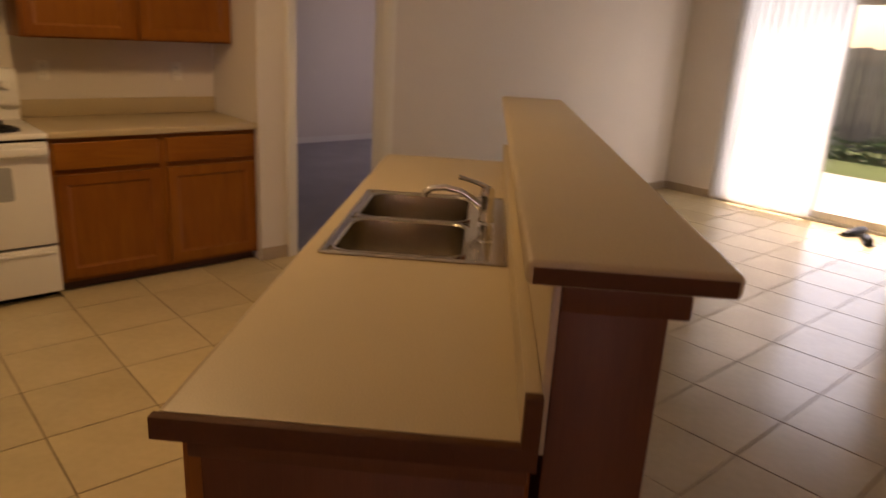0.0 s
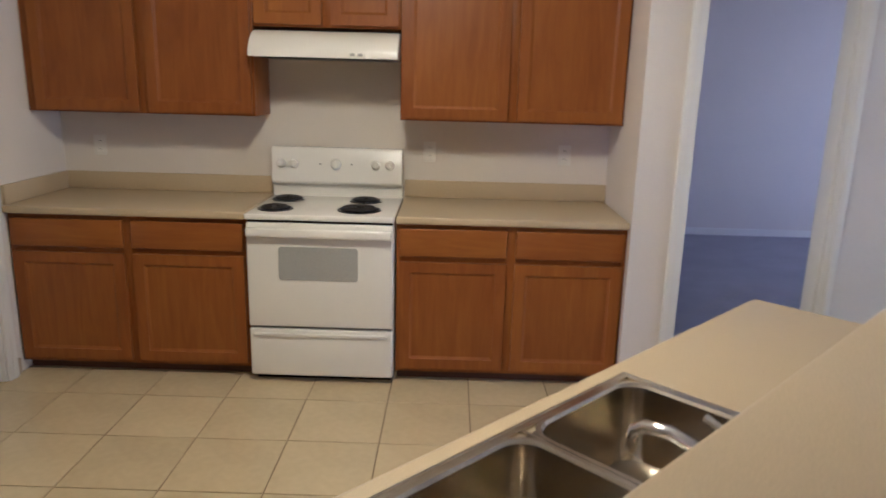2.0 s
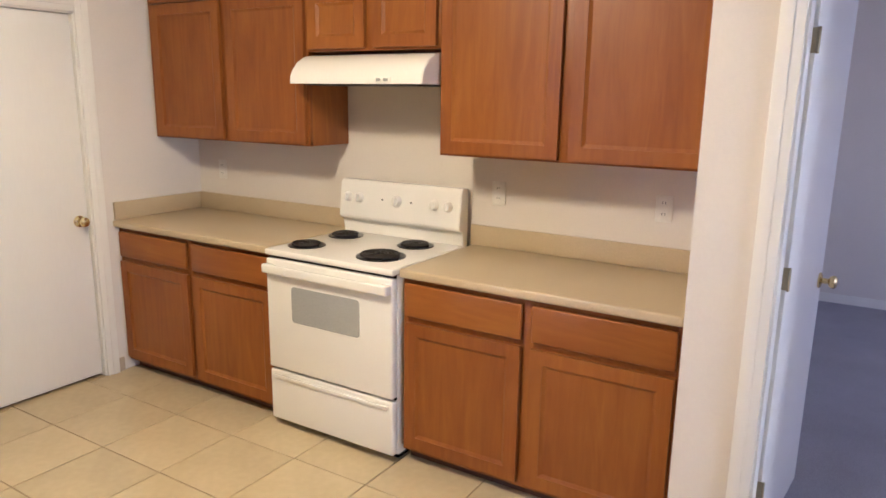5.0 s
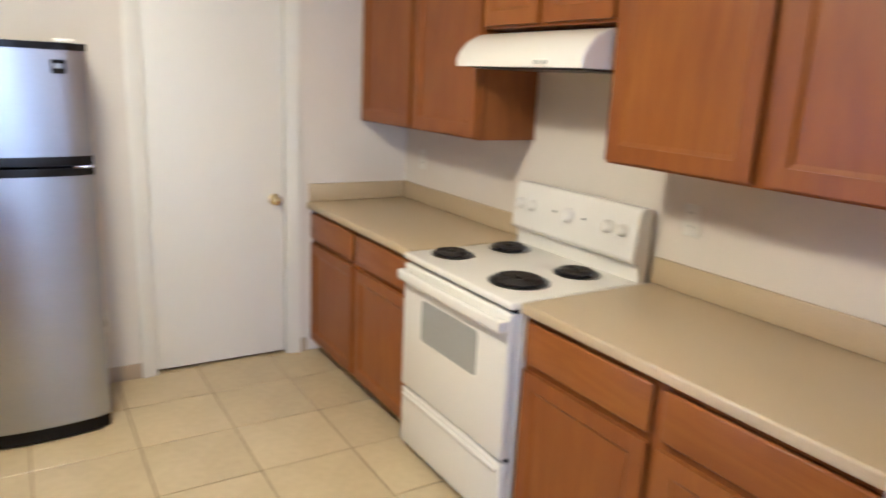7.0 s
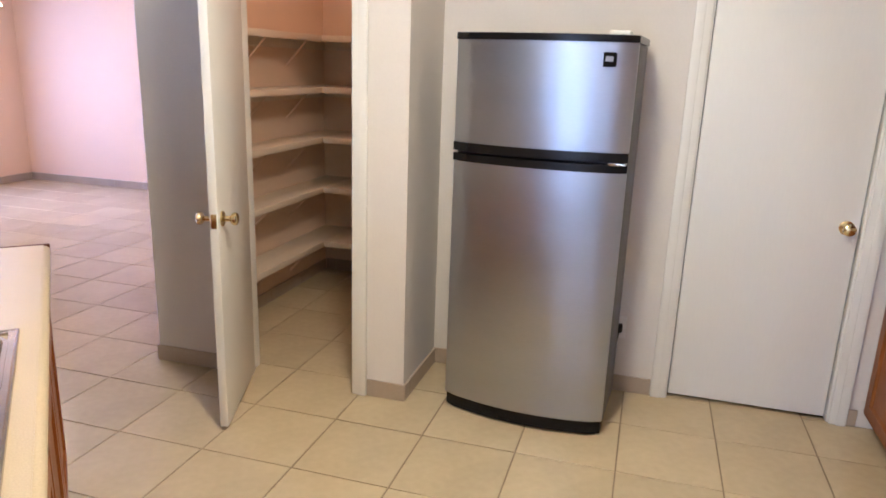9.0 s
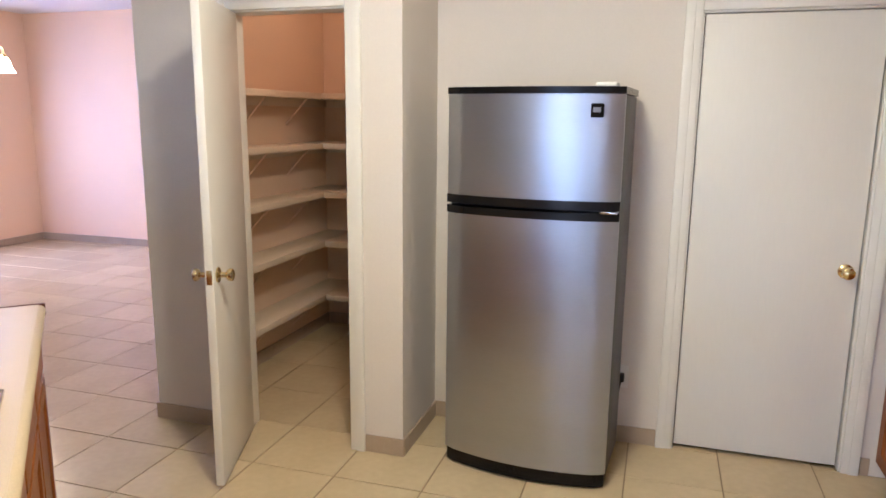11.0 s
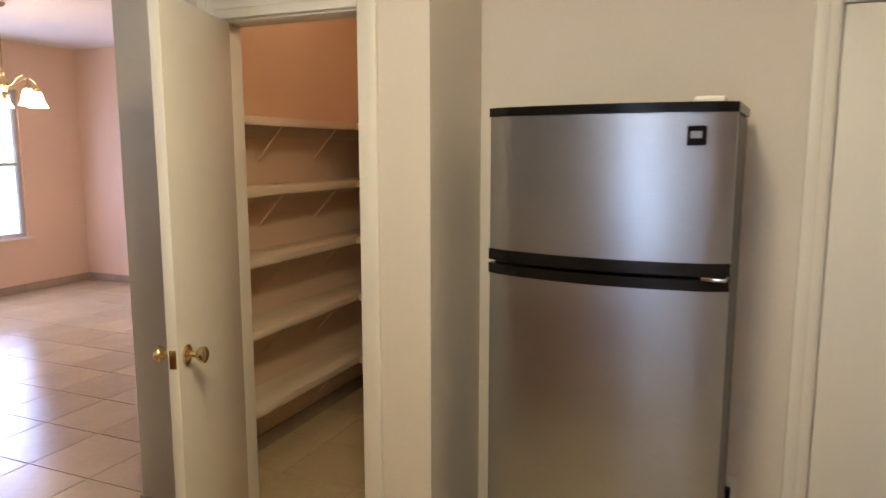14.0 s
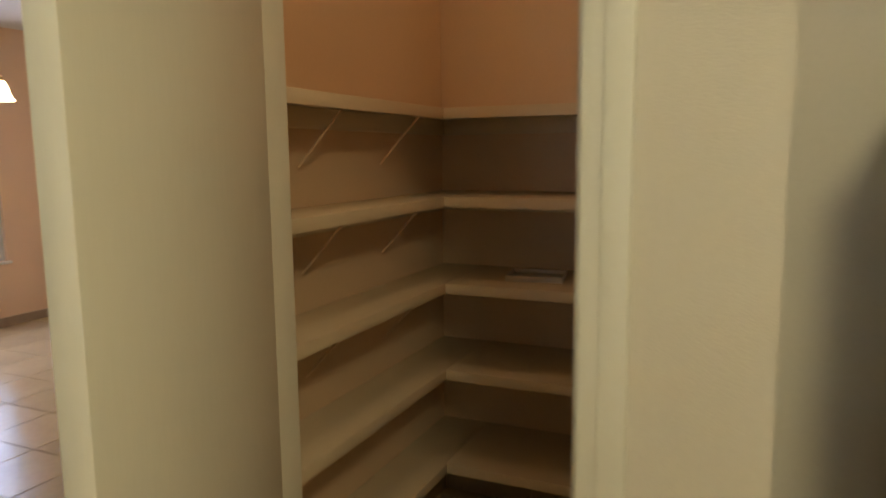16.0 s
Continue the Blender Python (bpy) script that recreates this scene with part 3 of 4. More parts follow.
def worktop(name, x0, x1, label, side=False):
    t = thing(name, pose(0, 0, 0), label, "worktop", "worktops")
    part("slab", box(x0, x1, -0.640, -0.002, 0.873, 0.912, bevel=0.010, seg=4), LAMINATE, t)
    part("backsplash", box(x0, x1, -0.022, -0.002, 0.913, 1.015, bevel=0.004), LAMINATE, t)
    if side:
        part("side_splash", box(x0, x0 + 0.02, -0.628, -0.024, 0.913, 1.015, bevel=0.004), LAMINATE, t)
    return t


worktop("worktop", 0.082, 1.325, "beige laminate worktop with backsplash beside the closet door", side=True)
worktop("worktop", 2.097, 3.283, "beige laminate worktop with backsplash between stove and wall")

# ---- stove and hood ----


def rounded_panel(x0, x1, z0, z1, y0, y1, r, bm=None, n=5):
    """A plate with rounded corners in the x-z plane, from y0 (front) to y1."""
    bm = bm or bmesh.new()
    pts = []
    for cx, cz, a in ((x1 - r, z1 - r, 0), (x0 + r, z1 - r, 90), (x0 + r, z0 + r, 180), (x1 - r, z0 + r, 270)):
        for k in range(n + 1):
            w = radians(a + 90 * k / n)
            pts.append((cx + r * math.cos(w), cz + r * math.sin(w)))
    f, b = [bm.verts.new((p[0], y0, p[1])) for p in pts], [bm.verts.new((p[0], y1, p[1])) for p in pts]
    bm.faces.new(f)
    bm.faces.new(b[::-1])
    for k in range(len(pts)):
        bm.faces.new((f[k], b[k], b[(k + 1) % len(pts)], f[(k + 1) % len(pts)]))
    return bm


def stove():
    t = thing("stove", pose(1.331, 0, 0), "white enamel electric coil stove with oven between worktops", "stove")
    w = 0.760
    part("body", box(0.003, w - 0.003, -0.630, -0.03, 0.035, 0.880, bevel=0.004), ENAMEL, t)
    part("base", box(0.02, w - 0.02, -0.60, -0.06, 0.0, 0.034), BLACK, t, "dark recessed base", smooth=False)
    bm = box(0, w, -0.675, -0.03, 0.882, 0.912, bevel=0.010, seg=3)
    part("cooktop", bm, ENAMEL, t)
    # control panel, leaning back, with its lower neck
    bm = bmesh.new()
    prof = [(-0.105, 0.985), (-0.118, 1.000), (-0.098, 1.180), (-0.085, 1.196), (-0.035, 1.196), (-0.03, 1.190), (-0.03, 0.905), (-0.075, 0.905), (-0.080, 0.985)]
    a, b = [bm.verts.new((0.004, y, z)) for y, z in prof], [bm.verts.new((w - 0.004, y, z)) for y, z in prof]
    bm.faces.new(a)
    bm.faces.new(b[::-1])
    for k in range(len(prof)):
        bm.faces.new((a[k], a[(k + 1) % len(prof)], b[(k + 1) % len(prof)], b[k]))
    bmesh.ops.bevel(bm, geom=bm.edges[:], offset=0.004, segments=2, affect="EDGES")
    panel = part("control_panel", bm, ENAMEL, t)
    tilt = pose(0, 0, 0, 83.6)
    for x, r in ((0.06, 0.023), (0.135, 0.023), (0.375, 0.028), (0.605, 0.023), (0.685, 0.023)):
        m = Matrix.Translation((x, -0.1065, 1.105)) @ tilt
        bm = lathe([(r * 1.15, 0.0), (r * 1.12, 0.006), (r, 0.010), (r * 0.92, 0.024), (r * 0.8, 0.027), (0.0, 0.027)], m)
        knob = part("knob", bm, PLASTIC, panel, "white control knob")
        b2 = bmesh.new()
        bx(b2, -0.0035, 0.0035, -r * 0.85, r * 0.85, 0.025, 0.034, bevel=0.0015)
        b2.transform(m)
        bm3 = bmesh.new()
        me = bpy.data.meshes.new("grip")
        b2.to_mesh(me)
        b2.free()
        bm3.from_mesh(me)
        part("grip", bm3, PLASTIC, panel)
    for x in (0.285, 0.465):
        part("indicator", lathe([(0.005, 0), (0.004, 0.004), (0, 0.004)], Matrix.Translation((x, -0.1065, 1.105)) @ tilt, n=10), BLACK, panel, "small dark indicator light")
    # oven door
    door = part("oven_door", box(0.006, w - 0.006, -0.672, -0.632, 0.315, 0.868, bevel=0.010, seg=3), ENAMEL, t)
    part("window_rim", rounded_panel(0.163, 0.583, 0.565, 0.755, -0.6735, -0.671, 0.022), PLASTIC, door)
    part("oven_window", rounded_panel(0.170, 0.576, 0.572, 0.748, -0.6755, -0.672, 0.018), ENAMEL_GREY, door, "grey dotted oven window", smooth=False)
    bm = box(0.012, w - 0.012, -0.712, -0.690, 0.800, 0.846, bevel=0.010, seg=3)
    for x0, x1 in ((0.012, 0.06), (w - 0.06, w - 0.012)):
        bx(bm, x0, x1, -0.700, -0.668, 0.802, 0.844, bevel=0.006)
    part("handle", bm, ENAMEL, door, "full-width white door handle")
    # black strips set into the oven door's gaps paint the shade there
    part("door_gap", box(0.01, w - 0.01, -0.640, -0.60, 0.303, 0.316), BLACK, t, smooth=False)
    part("top_gap", box(0.01, w - 0.01, -0.645, -0.60, 0.867, 0.882), BLACK, t, smooth=False)
    bm = box(0.006, w - 0.006, -0.668, -0.632, 0.040, 0.302, bevel=0.010, seg=3)
    drawer = part("drawer", bm, ENAMEL, t, "white storage drawer")
    part("drawer_grip", box(0.03, w - 0.03, -0.679, -0.664, 0.262, 0.282, bevel=0.006), ENAMEL, drawer)
    # burners
    for x, y, r in ((0.120, -0.505, 0.080), (0.120, -0.205, 0.080), (0.560, -0.490, 0.104), (0.560, -0.205, 0.080)):
        m = Matrix.Translation((x, y, 0.9125))
        burner = part("burner", lathe([(r + 0.012, 0.0), (r + 0.012, 0.003), (r + 0.004, 0.004), (r - 0.01, 0.0015), (0.0, 0.001)], m, n=32), PAN, t, "dark drip pan")
        turns = 4 if r < 0.09 else 5
        pts = []
        for k in range(turns * 22 + 1):
            w0 = 2 * math.pi * k / 22
            rr = 0.016 + (r - 0.022) * k / (turns * 22)
            pts.append((x + rr * math.cos(w0), y + rr * math.sin(w0), 0.9235))
        part("coil", tube(pts, 0.0062, n=6), COIL, burner, "black heating coil")
        part("coil_support", bx(bx(bmesh.new(), x - r + 0.004, x + r - 0.004, y - 0.003, y + 0.003, 0.9150, 0.9185), x - 0.003, x + 0.003, y - r + 0.004, y + r - 0.004, 0.9145, 0.918), PAN, burner, smooth=False)


stove()


def range_hood():
    t = thing("range_hood", pose(1.318, 0, 1.685), "white metal range hood under the short wall cabinet", "range hood")
    w = 0.765
    prof = [(-0.450, 0.0), (-0.450, 0.030), (-0.436, 0.060), (-0.400, 0.100), (-0.345, 0.130), (-0.300, 0.138), (-0.002, 0.138), (-0.002, 0.0)]
    bm = bmesh.new()
    a, b = [bm.verts.new((0, y, z)) for y, z in prof], [bm.verts.new((w, y, z)) for y, z in prof]
    bm.faces.new(a)
    bm.faces.new(b[::-1])
    for k in range(len(prof)):
        bm.faces.new((a[k], a[(k + 1) % len(prof)], b[(k + 1) % len(prof)], b[k]))
    bmesh.ops.bevel(bm, geom=[e for e in bm.edges if abs(e.verts[0].co.x - e.verts[1].co.x) < 1e-6], offset=0.004, segments=2, affect="EDGES")
    part("shell", bm, ENAMEL, t)
    part("filter", box(0.05, w - 0.05, -0.40, -0.06, -0.006, -0.001, bevel=0.002), PAN, t, "dark grease filter on the underside")
    part("switch_plate", box(0.515, 0.600, -0.4535, -0.449, 0.006, 0.030, bevel=0.001), PLASTIC, t, "small switch panel")
    for x in (0.535, 0.575):
        part("switch", box(x - 0.012, x + 0.012, -0.4575, -0.453, 0.011, 0.025, bevel=0.002), ENAMEL_GREY, t, "small grey rocker switch")


range_hood()


def outlet(m):
    t = thing("wall_outlet", m, "white plastic duplex outlet on the kitchen wall", "outlet", "outlets over the worktop")
    part("plate", box(-0.036, 0.036, -0.006, 0.0, -0.058, 0.058, bevel=0.004), PLASTIC, t)
    for z in (-0.024, 0.024):
        s = part("socket", rounded_panel(-0.017, 0.017, z - 0.017, z + 0.017, -0.008, -0.0062, 0.008), PLASTIC, t)
        bm = bmesh.new()
        for x in (-0.006, 0.006):
            bx(bm, x - 0.001, x + 0.001, -0.0084, -0.0079, z - 0.003, z + 0.007)
        part("slot", bm, BLACK, s, "dark slots", smooth=False)
    return t


first = outlet(pose(0.30, -0.001, 1.17))
for x, z in ((2.24, 1.18), (3.03, 1.18)):
    copy_thing(first, pose(x, -0.001, z))

# ---- fridge in its alcove ----


def bowed(x_back, x_front, bow, y0, y1, z0, z1, edge=0.012, n=16):
    """A door whose face swells forward across its width; x is forward."""
    bm = bmesh.new()
    ring = [(x_back, y0), *[(x_front - bow * ((2 * k / n - 1) ** 2) - (edge if k in (0, n) else 0.0), y0 + (y1 - y0) * k / n) for k in range(n + 1)], (x_back, y1)]
    lo, hi = [bm.verts.new((x, y, z0)) for x, y in ring], [bm.verts.new((x, y, z1)) for x, y in ring]
    bm.faces.new(lo[::-1])
    bm.faces.new(hi)
    for k in range(len(ring)):
        bm.faces.new((lo[k], lo[(k + 1) % len(ring)], hi[(k + 1) % len(ring)], hi[k]))
    return bm


def fridge():
    t = thing("refrigerator", pose(0.028, -2.098, 0, 0, 0, -4.0), "silver two-door refrigerator with black trim, standing in the alcove", "refrigerator")
    w = 0.366
    part("cabinet", box(0.115, 0.508, -w + 0.004, w - 0.004, 0.035, 1.672, bevel=0.006), FRIDGE_SIDE, t, "dark grey textured steel cabinet")
    d = part("fridge_door", bowed(0.513, 0.606, 0.058, -w, w, 0.075, 1.172), STEEL, t, "brushed silver lower door")
    part("door_seal", box(0.5085, 0.5125, -w + 0.01, w - 0.01, 0.08, 1.17), BLACK, d, smooth=False)
    f = part("freezer_door", bowed(0.513, 0.606, 0.058, -w, w, 1.252, 1.672), STEEL, t, "brushed silver freezer door")
    part("door_seal", box(0.5085, 0.5125, -w + 0.01, w - 0.01, 1.257, 1.667), BLACK, f, smooth=False)
    part("lower_grip", bowed(0.513, 0.612, 0.058, -w - 0.002, w + 0.002, 1.172, 1.204), BLACK, d, "glossy black grip along the door's top edge")
    part("upper_grip", bowed(0.513, 0.612, 0.058, -w - 0.002, w + 0.002, 1.216, 1.252), BLACK, f, "glossy black grip along the door's lower edge")
    part("top_cap", bowed(0.125, 0.612, 0.058, -w - 0.003, w + 0.003, 1.673, 1.700), BLACK, t, "glossy black cap")
    part("base_grille", bowed(0.45, 0.594, 0.058, -w + 0.004, w - 0.004, 0.010, 0.072), BLACK, t, "black base grille")
    part("hinge_cover", box(0.46, 0.545, w - 0.115, w - 0.035, 1.7005, 1.718, bevel=0.006), PLASTIC, t, "pale plastic hinge cover")
    part("middle_hinge", box(0.52, 0.583, w - 0.07, w - 0.004, 1.2045, 1.2155, bevel=0.002), CHROME, t)
    b = part("badge", rounded_panel(-0.027, 0.027, -0.027, 0.027, -0.004, 0.002, 0.007), BLACK, f, "small square dark badge")
    b.matrix_basis = pose(0.5800, 0.266, 1.608, 0, 0, 82)
    b2 = part("badge_mark", box(-0.015, 0.015, -0.0055, -0.0042, -0.007, 0.012), STEEL, f, smooth=False)
    b2.matrix_basis = pose(0.5800, 0.266, 1.608, 0, 0, 82)
    for y in (-w + 0.06, w - 0.06):
        part("foot", lathe([(0.018, 0.0), (0.018, 0.008), (0.009, 0.010), (0.009, 0.036)], Matrix.Translation((0.42, y, 0)), n=12), BLACK, t)
        part("foot", lathe([(0.018, 0.0), (0.018, 0.008), (0.009, 0.010), (0.009, 0.036)], Matrix.Translation((0.18, y, 0)), n=12), BLACK, t)


fridge()
plug = thing("power_plug", pose(0.081, -1.745, 0.34), "black fridge plug and cord in a low wall outlet", "power plug")
part("plate", box(0.0, 0.006, -0.036, 0.036, -0.058, 0.058, bevel=0.003), PLASTIC, plug)
part("plug_body", box(0.0065, 0.045, -0.018, 0.018, -0.018, 0.022, bevel=0.006), BLACK, plug)
part("cord", tube([(0.042, 0.0, 0.0), (0.055, 0.0, -0.02), (0.055, -0.01, -0.09), (0.045, -0.03, -0.18), (0.04, -0.05, -0.26), (0.03, -0.09, -0.325), (0.02, -0.2, -0.33)], 0.005, n=8), BLACK, plug)

# ---- pantry ----


def pantry_shelf(z):
    t = thing("pantry_shelf", pose(0, 0, z), "white painted L-shaped pantry shelf on wooden cleats", "shelf", "pantry shelves")
    part("side_board", box(-1.288, 0.448, -4.009, -3.802, -0.018, 0.0, bevel=0.002), SHELF_PAINT, t)
    part("back_board", box(-1.288, -0.83, -3.800, -2.822, -0.018, 0.0, bevel=0.002), SHELF_PAINT, t)
    part("front_edge", box(-0.83, 0.448, -3.8015, -3.790, -0.038, 0.001, bevel=0.002), SHELF_PAINT, t)
    part("front_edge", box(-0.8295, -0.818, -3.790, -2.822, -0.038, 0.001, bevel=0.002), SHELF_PAINT, t)
    part("cleat", box(-1.288, 0.448, -4.009, -3.990, -0.085, -0.019, bevel=0.002), SHELF_PAINT, t)
    part("cleat", box(-1.288, -1.270, -3.989, -2.822, -0.085, -0.019, bevel=0.002), SHELF_PAINT, t)
    part("cleat", box(-1.269, -0.84, -2.840, -2.822, -0.085, -0.019, bevel=0.002), SHELF_PAINT, t)
    # braces share the pantry wall colour, warm light tinted in
    part("brace", tube([(-0.70, -3.992, -0.20), (-0.70, -3.83, -0.03)], 0.004, n=8), PANTRY_WARM_LIT, t)
    part("brace", tube([(-0.20, -3.992, -0.20), (-0.20, -3.83, -0.03)], 0.004, n=8), PANTRY_WARM_LIT, t)
    return t


shelf = pantry_shelf(1.72)
for z in (1.395, 1.068, 0.730, 0.350):
    copy_thing(shelf, pose(0, 0, z))

tray = thing("paper_tray", pose(-1.05, -3.50, 1.0685, 0, 0, 8), "small white paper tray lying on a pantry shelf", "tray")
part("base", box(-0.09, 0.09, -0.11, 0.11, 0.0, 0.006, bevel=0.002), PAPER, tray)
for x0, x1, y0, y1 in ((-0.09, 0.09, -0.11, -0.105), (-0.09, 0.09, 0.105, 0.11), (-0.09, -0.085, -0.104, 0.104), (0.085, 0.09, -0.104, 0.104)):
    part("side", box(x0, x1, y0, y1, 0.0065, 0.022, bevel=0.001), PAPER, tray)

# ---- island with sink and raised bar; local x along it, local y towards the kitchen ----
ISLAND = pose(1.5788, -3.6936, 0, 0, 0, 45)


def island_cabinet():
    t = thing("island_cabinet", ISLAND, "stained wooden kitchen island base with plain end panels", "island")
    L = 2.52
    part("near_panel", box(0.030, 0.050, -0.598, -0.045, 0.004, 0.868, bevel=0.002), WOOD_SHADED, t, "stained wooden end panel, darkened for the shade on it")
    part("far_panel", box(L - 0.02, L, -0.598, -0.045, 0.004, 0.868, bevel=0.002), WOOD, t)
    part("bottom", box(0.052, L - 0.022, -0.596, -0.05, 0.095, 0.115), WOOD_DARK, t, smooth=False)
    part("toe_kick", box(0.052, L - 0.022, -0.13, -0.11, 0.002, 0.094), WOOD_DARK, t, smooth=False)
    part("back", box(0.052, L - 0.022, -0.606, -0.598, 0.004, 0.868), WOOD, t, smooth=False)
    part("edge_trim", box(0.018, 0.0295, -0.600, -0.026, 0.815, 0.8685, bevel=0.004), WOOD_SHADED, t)
    n = 5
    step = (L - 0.03) / n
    bm = bmesh.new()
    bx(bm, 0.030, L, -0.044, -0.024, 0.842, 0.868)
    bx(bm, 0.030, L, -0.044, -0.024, 0.095, 0.118)
    for k in range(n + 1):
        c = 0.030 + k * step
        bx(bm, max(0.030, c - 0.022), min(L, c + 0.022), -0.0445, -0.0235, 0.096, 0.8675)
    part("face_frame", bm, WOOD, t, smooth=False)
    for k in range(n):
        x0, x1 = 0.030 + k * step + 0.02, 0.030 + (k + 1) * step - 0.02
        part("drawer_front", box(x0, x1, -0.023, -0.002, 0.700, 0.845, bevel=0.006), WOOD_FLAT, t)
        # framed door, face towards +y
        holder = part("door", frame_ring(x0, x1, 0.108, 0.672, 0.055, -0.023, -0.003), WOOD, t)
        part("panel", box(x0 + 0.053, x1 - 0.053, -0.020, -0.012, 0.162, 0.618), WOOD, holder, smooth=False)


island_cabinet()

SU0, SU1, SV0, SV1 = 0.868, 1.680, -0.570, -0.045       # sink rim in island coordinates


def island_worktop():
    t = thing("island_worktop", ISLAND, "beige laminate island worktop around the sink", "worktop", "worktops")
    bm = bmesh.new()
    c = 0.03
    for x0, x1, y0, y1 in ((0, SU0 + c, -0.608, 0.0), (SU1 - c, 2.560, -0.608, 0.0), (SU0 + c, SU1 - c, SV1 - c, 0.0), (SU0 + c, SU1 - c, -0.608, SV0 + c)):
        bx(bm, x0, x1, y0, y1, 0.8695, 0.9115)
    bmesh.ops.remove_doubles(bm, verts=bm.verts, dist=0.0002)
    part("slab", bm, LAMINATE, t, smooth=False)
    part("kitchen_edge", tube([(0.004, 0.0, 0.8905), (2.556, 0.0, 0.8905)], 0.0195, n=14), LAMINATE, t)
    part("near_edge", box(-0.022, -0.0005, -0.608, 0.018, 0.869, 0.9112, bevel=0.003), EDGE_SHADED, t, "brown edge strip, shade put into its colour")
    part("backsplash", box(0.0005, 2.560, -0.6083, -0.580, 0.9118, 1.000, bevel=0.003), LAMINATE, t, "low laminate upstand behind the sink")
    part("upstand_end", box(-0.022, 0.0, -0.6085, -0.580, 0.9114, 0.9995, bevel=0.002), EDGE_SHADED, t, "end of the upstand, darkened for shade")
    part("far_edge", tube([(2.560, 0.0, 0.8905), (2.560, -0.606, 0.8905)], 0.0195, n=14), LAMINATE, t)
    part("riser", box(0.030, 2.560, -0.622, -0.6085, 0.8695, 1.190, bevel=0.002), LAMINATE, t, "laminate riser up to the bar")


island_worktop()


def bar():
    t = thing("breakfast_bar", ISLAND, "raised breakfast bar: beige laminate top on a half wall darkened for shade", "breakfast bar")
    # half wall and collar carry their shade in the darker colour
    part("half_wall", box(0.035, 2.60, -0.790, -0.6225, 0.002, 1.190, bevel=0.004), WOOD_SHADED, t, "brown half wall with its shade put into the colour")
    part("collar", box(0.020, 2.615, -0.818, -0.6228, 1.127, 1.1905, bevel=0.006), WOOD_SHADED, t, "wood collar under the bar top, darkened for shade")
    part("bar_top", box(-0.050, 2.66, -0.862, -0.560, 1.191, 1.230, bevel=0.012, seg=4), LAMINATE, t)
    # thin strip over the laminate end, coloured as if in shade
    part("bar_edge", box(-0.053, -0.0502, -0.852, -0.570, 1.196, 1.221, bevel=0.001), EDGE_SHADED, t, "brown edge strip, shade put into its colour")


bar()


def bowl(u0, u1, v0, v1, top, depth, r):
    """An open sink bowl, rounded in plan and at the bottom, with some thickness."""
    bm = bmesh.new()

    def ring(inset, z, rad):
        pts = []
        for cx, cy, a in ((u1 - inset - rad, v1 - inset - rad, 0), (u0 + inset + rad, v1 - inset - rad, 90), (u0 + inset + rad, v0 + inset + rad, 180), (u1 - inset - rad, v0 + inset + rad, 270)):
            for k in range(7):
                w = radians(a + 15 * k)
                pts.append(bm.verts.new((cx + rad * math.cos(w), cy + rad * math.sin(w), z)))
        return pts

    rings = [ring(-0.014, top, r + 0.014), ring(-0.004, top, r + 0.004), ring(0.002, top - 0.006, r), ring(0.008, top - depth * 0.6, r), ring(0.012, top - depth + 0.03, r), ring(0.022, top - depth + 0.008, r), ring(0.045, top - depth, r * 0.8)]
    for a, b in zip(rings, rings[1:]):
        for k in range(len(a)):
            bm.faces.new((a[k], a[(k + 1) % len(a)], b[(k + 1) % len(a)], b[k]))
    bm.faces.new(rings[-1])
    return bm


def kitchen_sink():
    t = thing("kitchen_sink", ISLAND @ pose(0, 0, 0), "stainless steel double-bowl sink set into the island worktop", "sink")
    z = 0.9185
    um = (SU0 + SU1) / 2
    b0, b1 = SV0 + 0.125, SV1 - 0.030
    rim = bmesh.new()
    hu = [(SU0 + 0.030, um - 0.016), (um + 0.016, SU1 - 0.030)]
    for x0, x1, y0, y1 in ((SU0, SU1, SV0, b0 - 0.012), (SU0, SU1, b1 + 0.012, SV1), (SU0, hu[0][0] - 0.012, b0 - 0.012, b1 + 0.012), (hu[0][1] + 0.012, hu[1][0] - 0.012, b0 - 0.012, b1 + 0.012), (hu[1][1] + 0.012, SU1, b0 - 0.012, b1 + 0.012)):
        bx(rim, x0, x1, y0, y1, 0.9118, z)
    part("rim", rim, SINK_STEEL, t, smooth=False)
    lip = bmesh.new()
    for a, b in (((SU0, SV0), (SU1, SV0)), ((SU0, SV1), (SU1, SV1)), ((SU0, SV0), (SU0, SV1)), ((SU1, SV0), (SU1, SV1))):
        tube([(a[0], a[1], 0.9155), (b[0], b[1], 0.9155)], 0.005, n=8, bm=lip)
    part("rolled_lip", lip, SINK_STEEL, t, "bright rolled lip")
    for u0, u1 in hu:
        b = part("bowl", bowl(u0, u1, b0, b1, z + 0.0008, 0.185, 0.055), SINK_STEEL, t)
        c = Matrix.Translation(((u0 + u1) / 2, (b0 + b1) / 2, z - 0.184))
        d = part("drain", lathe([(0.043, 0.0), (0.043, 0.003), (0.036, 0.004), (0.030, 0.001), (0.0, 0.001)], c, n=24), CHROME, b, "chrome drain ring")
        part("strainer", lathe([(0.026, 0.0012), (0.024, 0.003), (0.0, 0.004)], c, n=20), PAN, b, "dark drain strainer")


kitchen_sink()


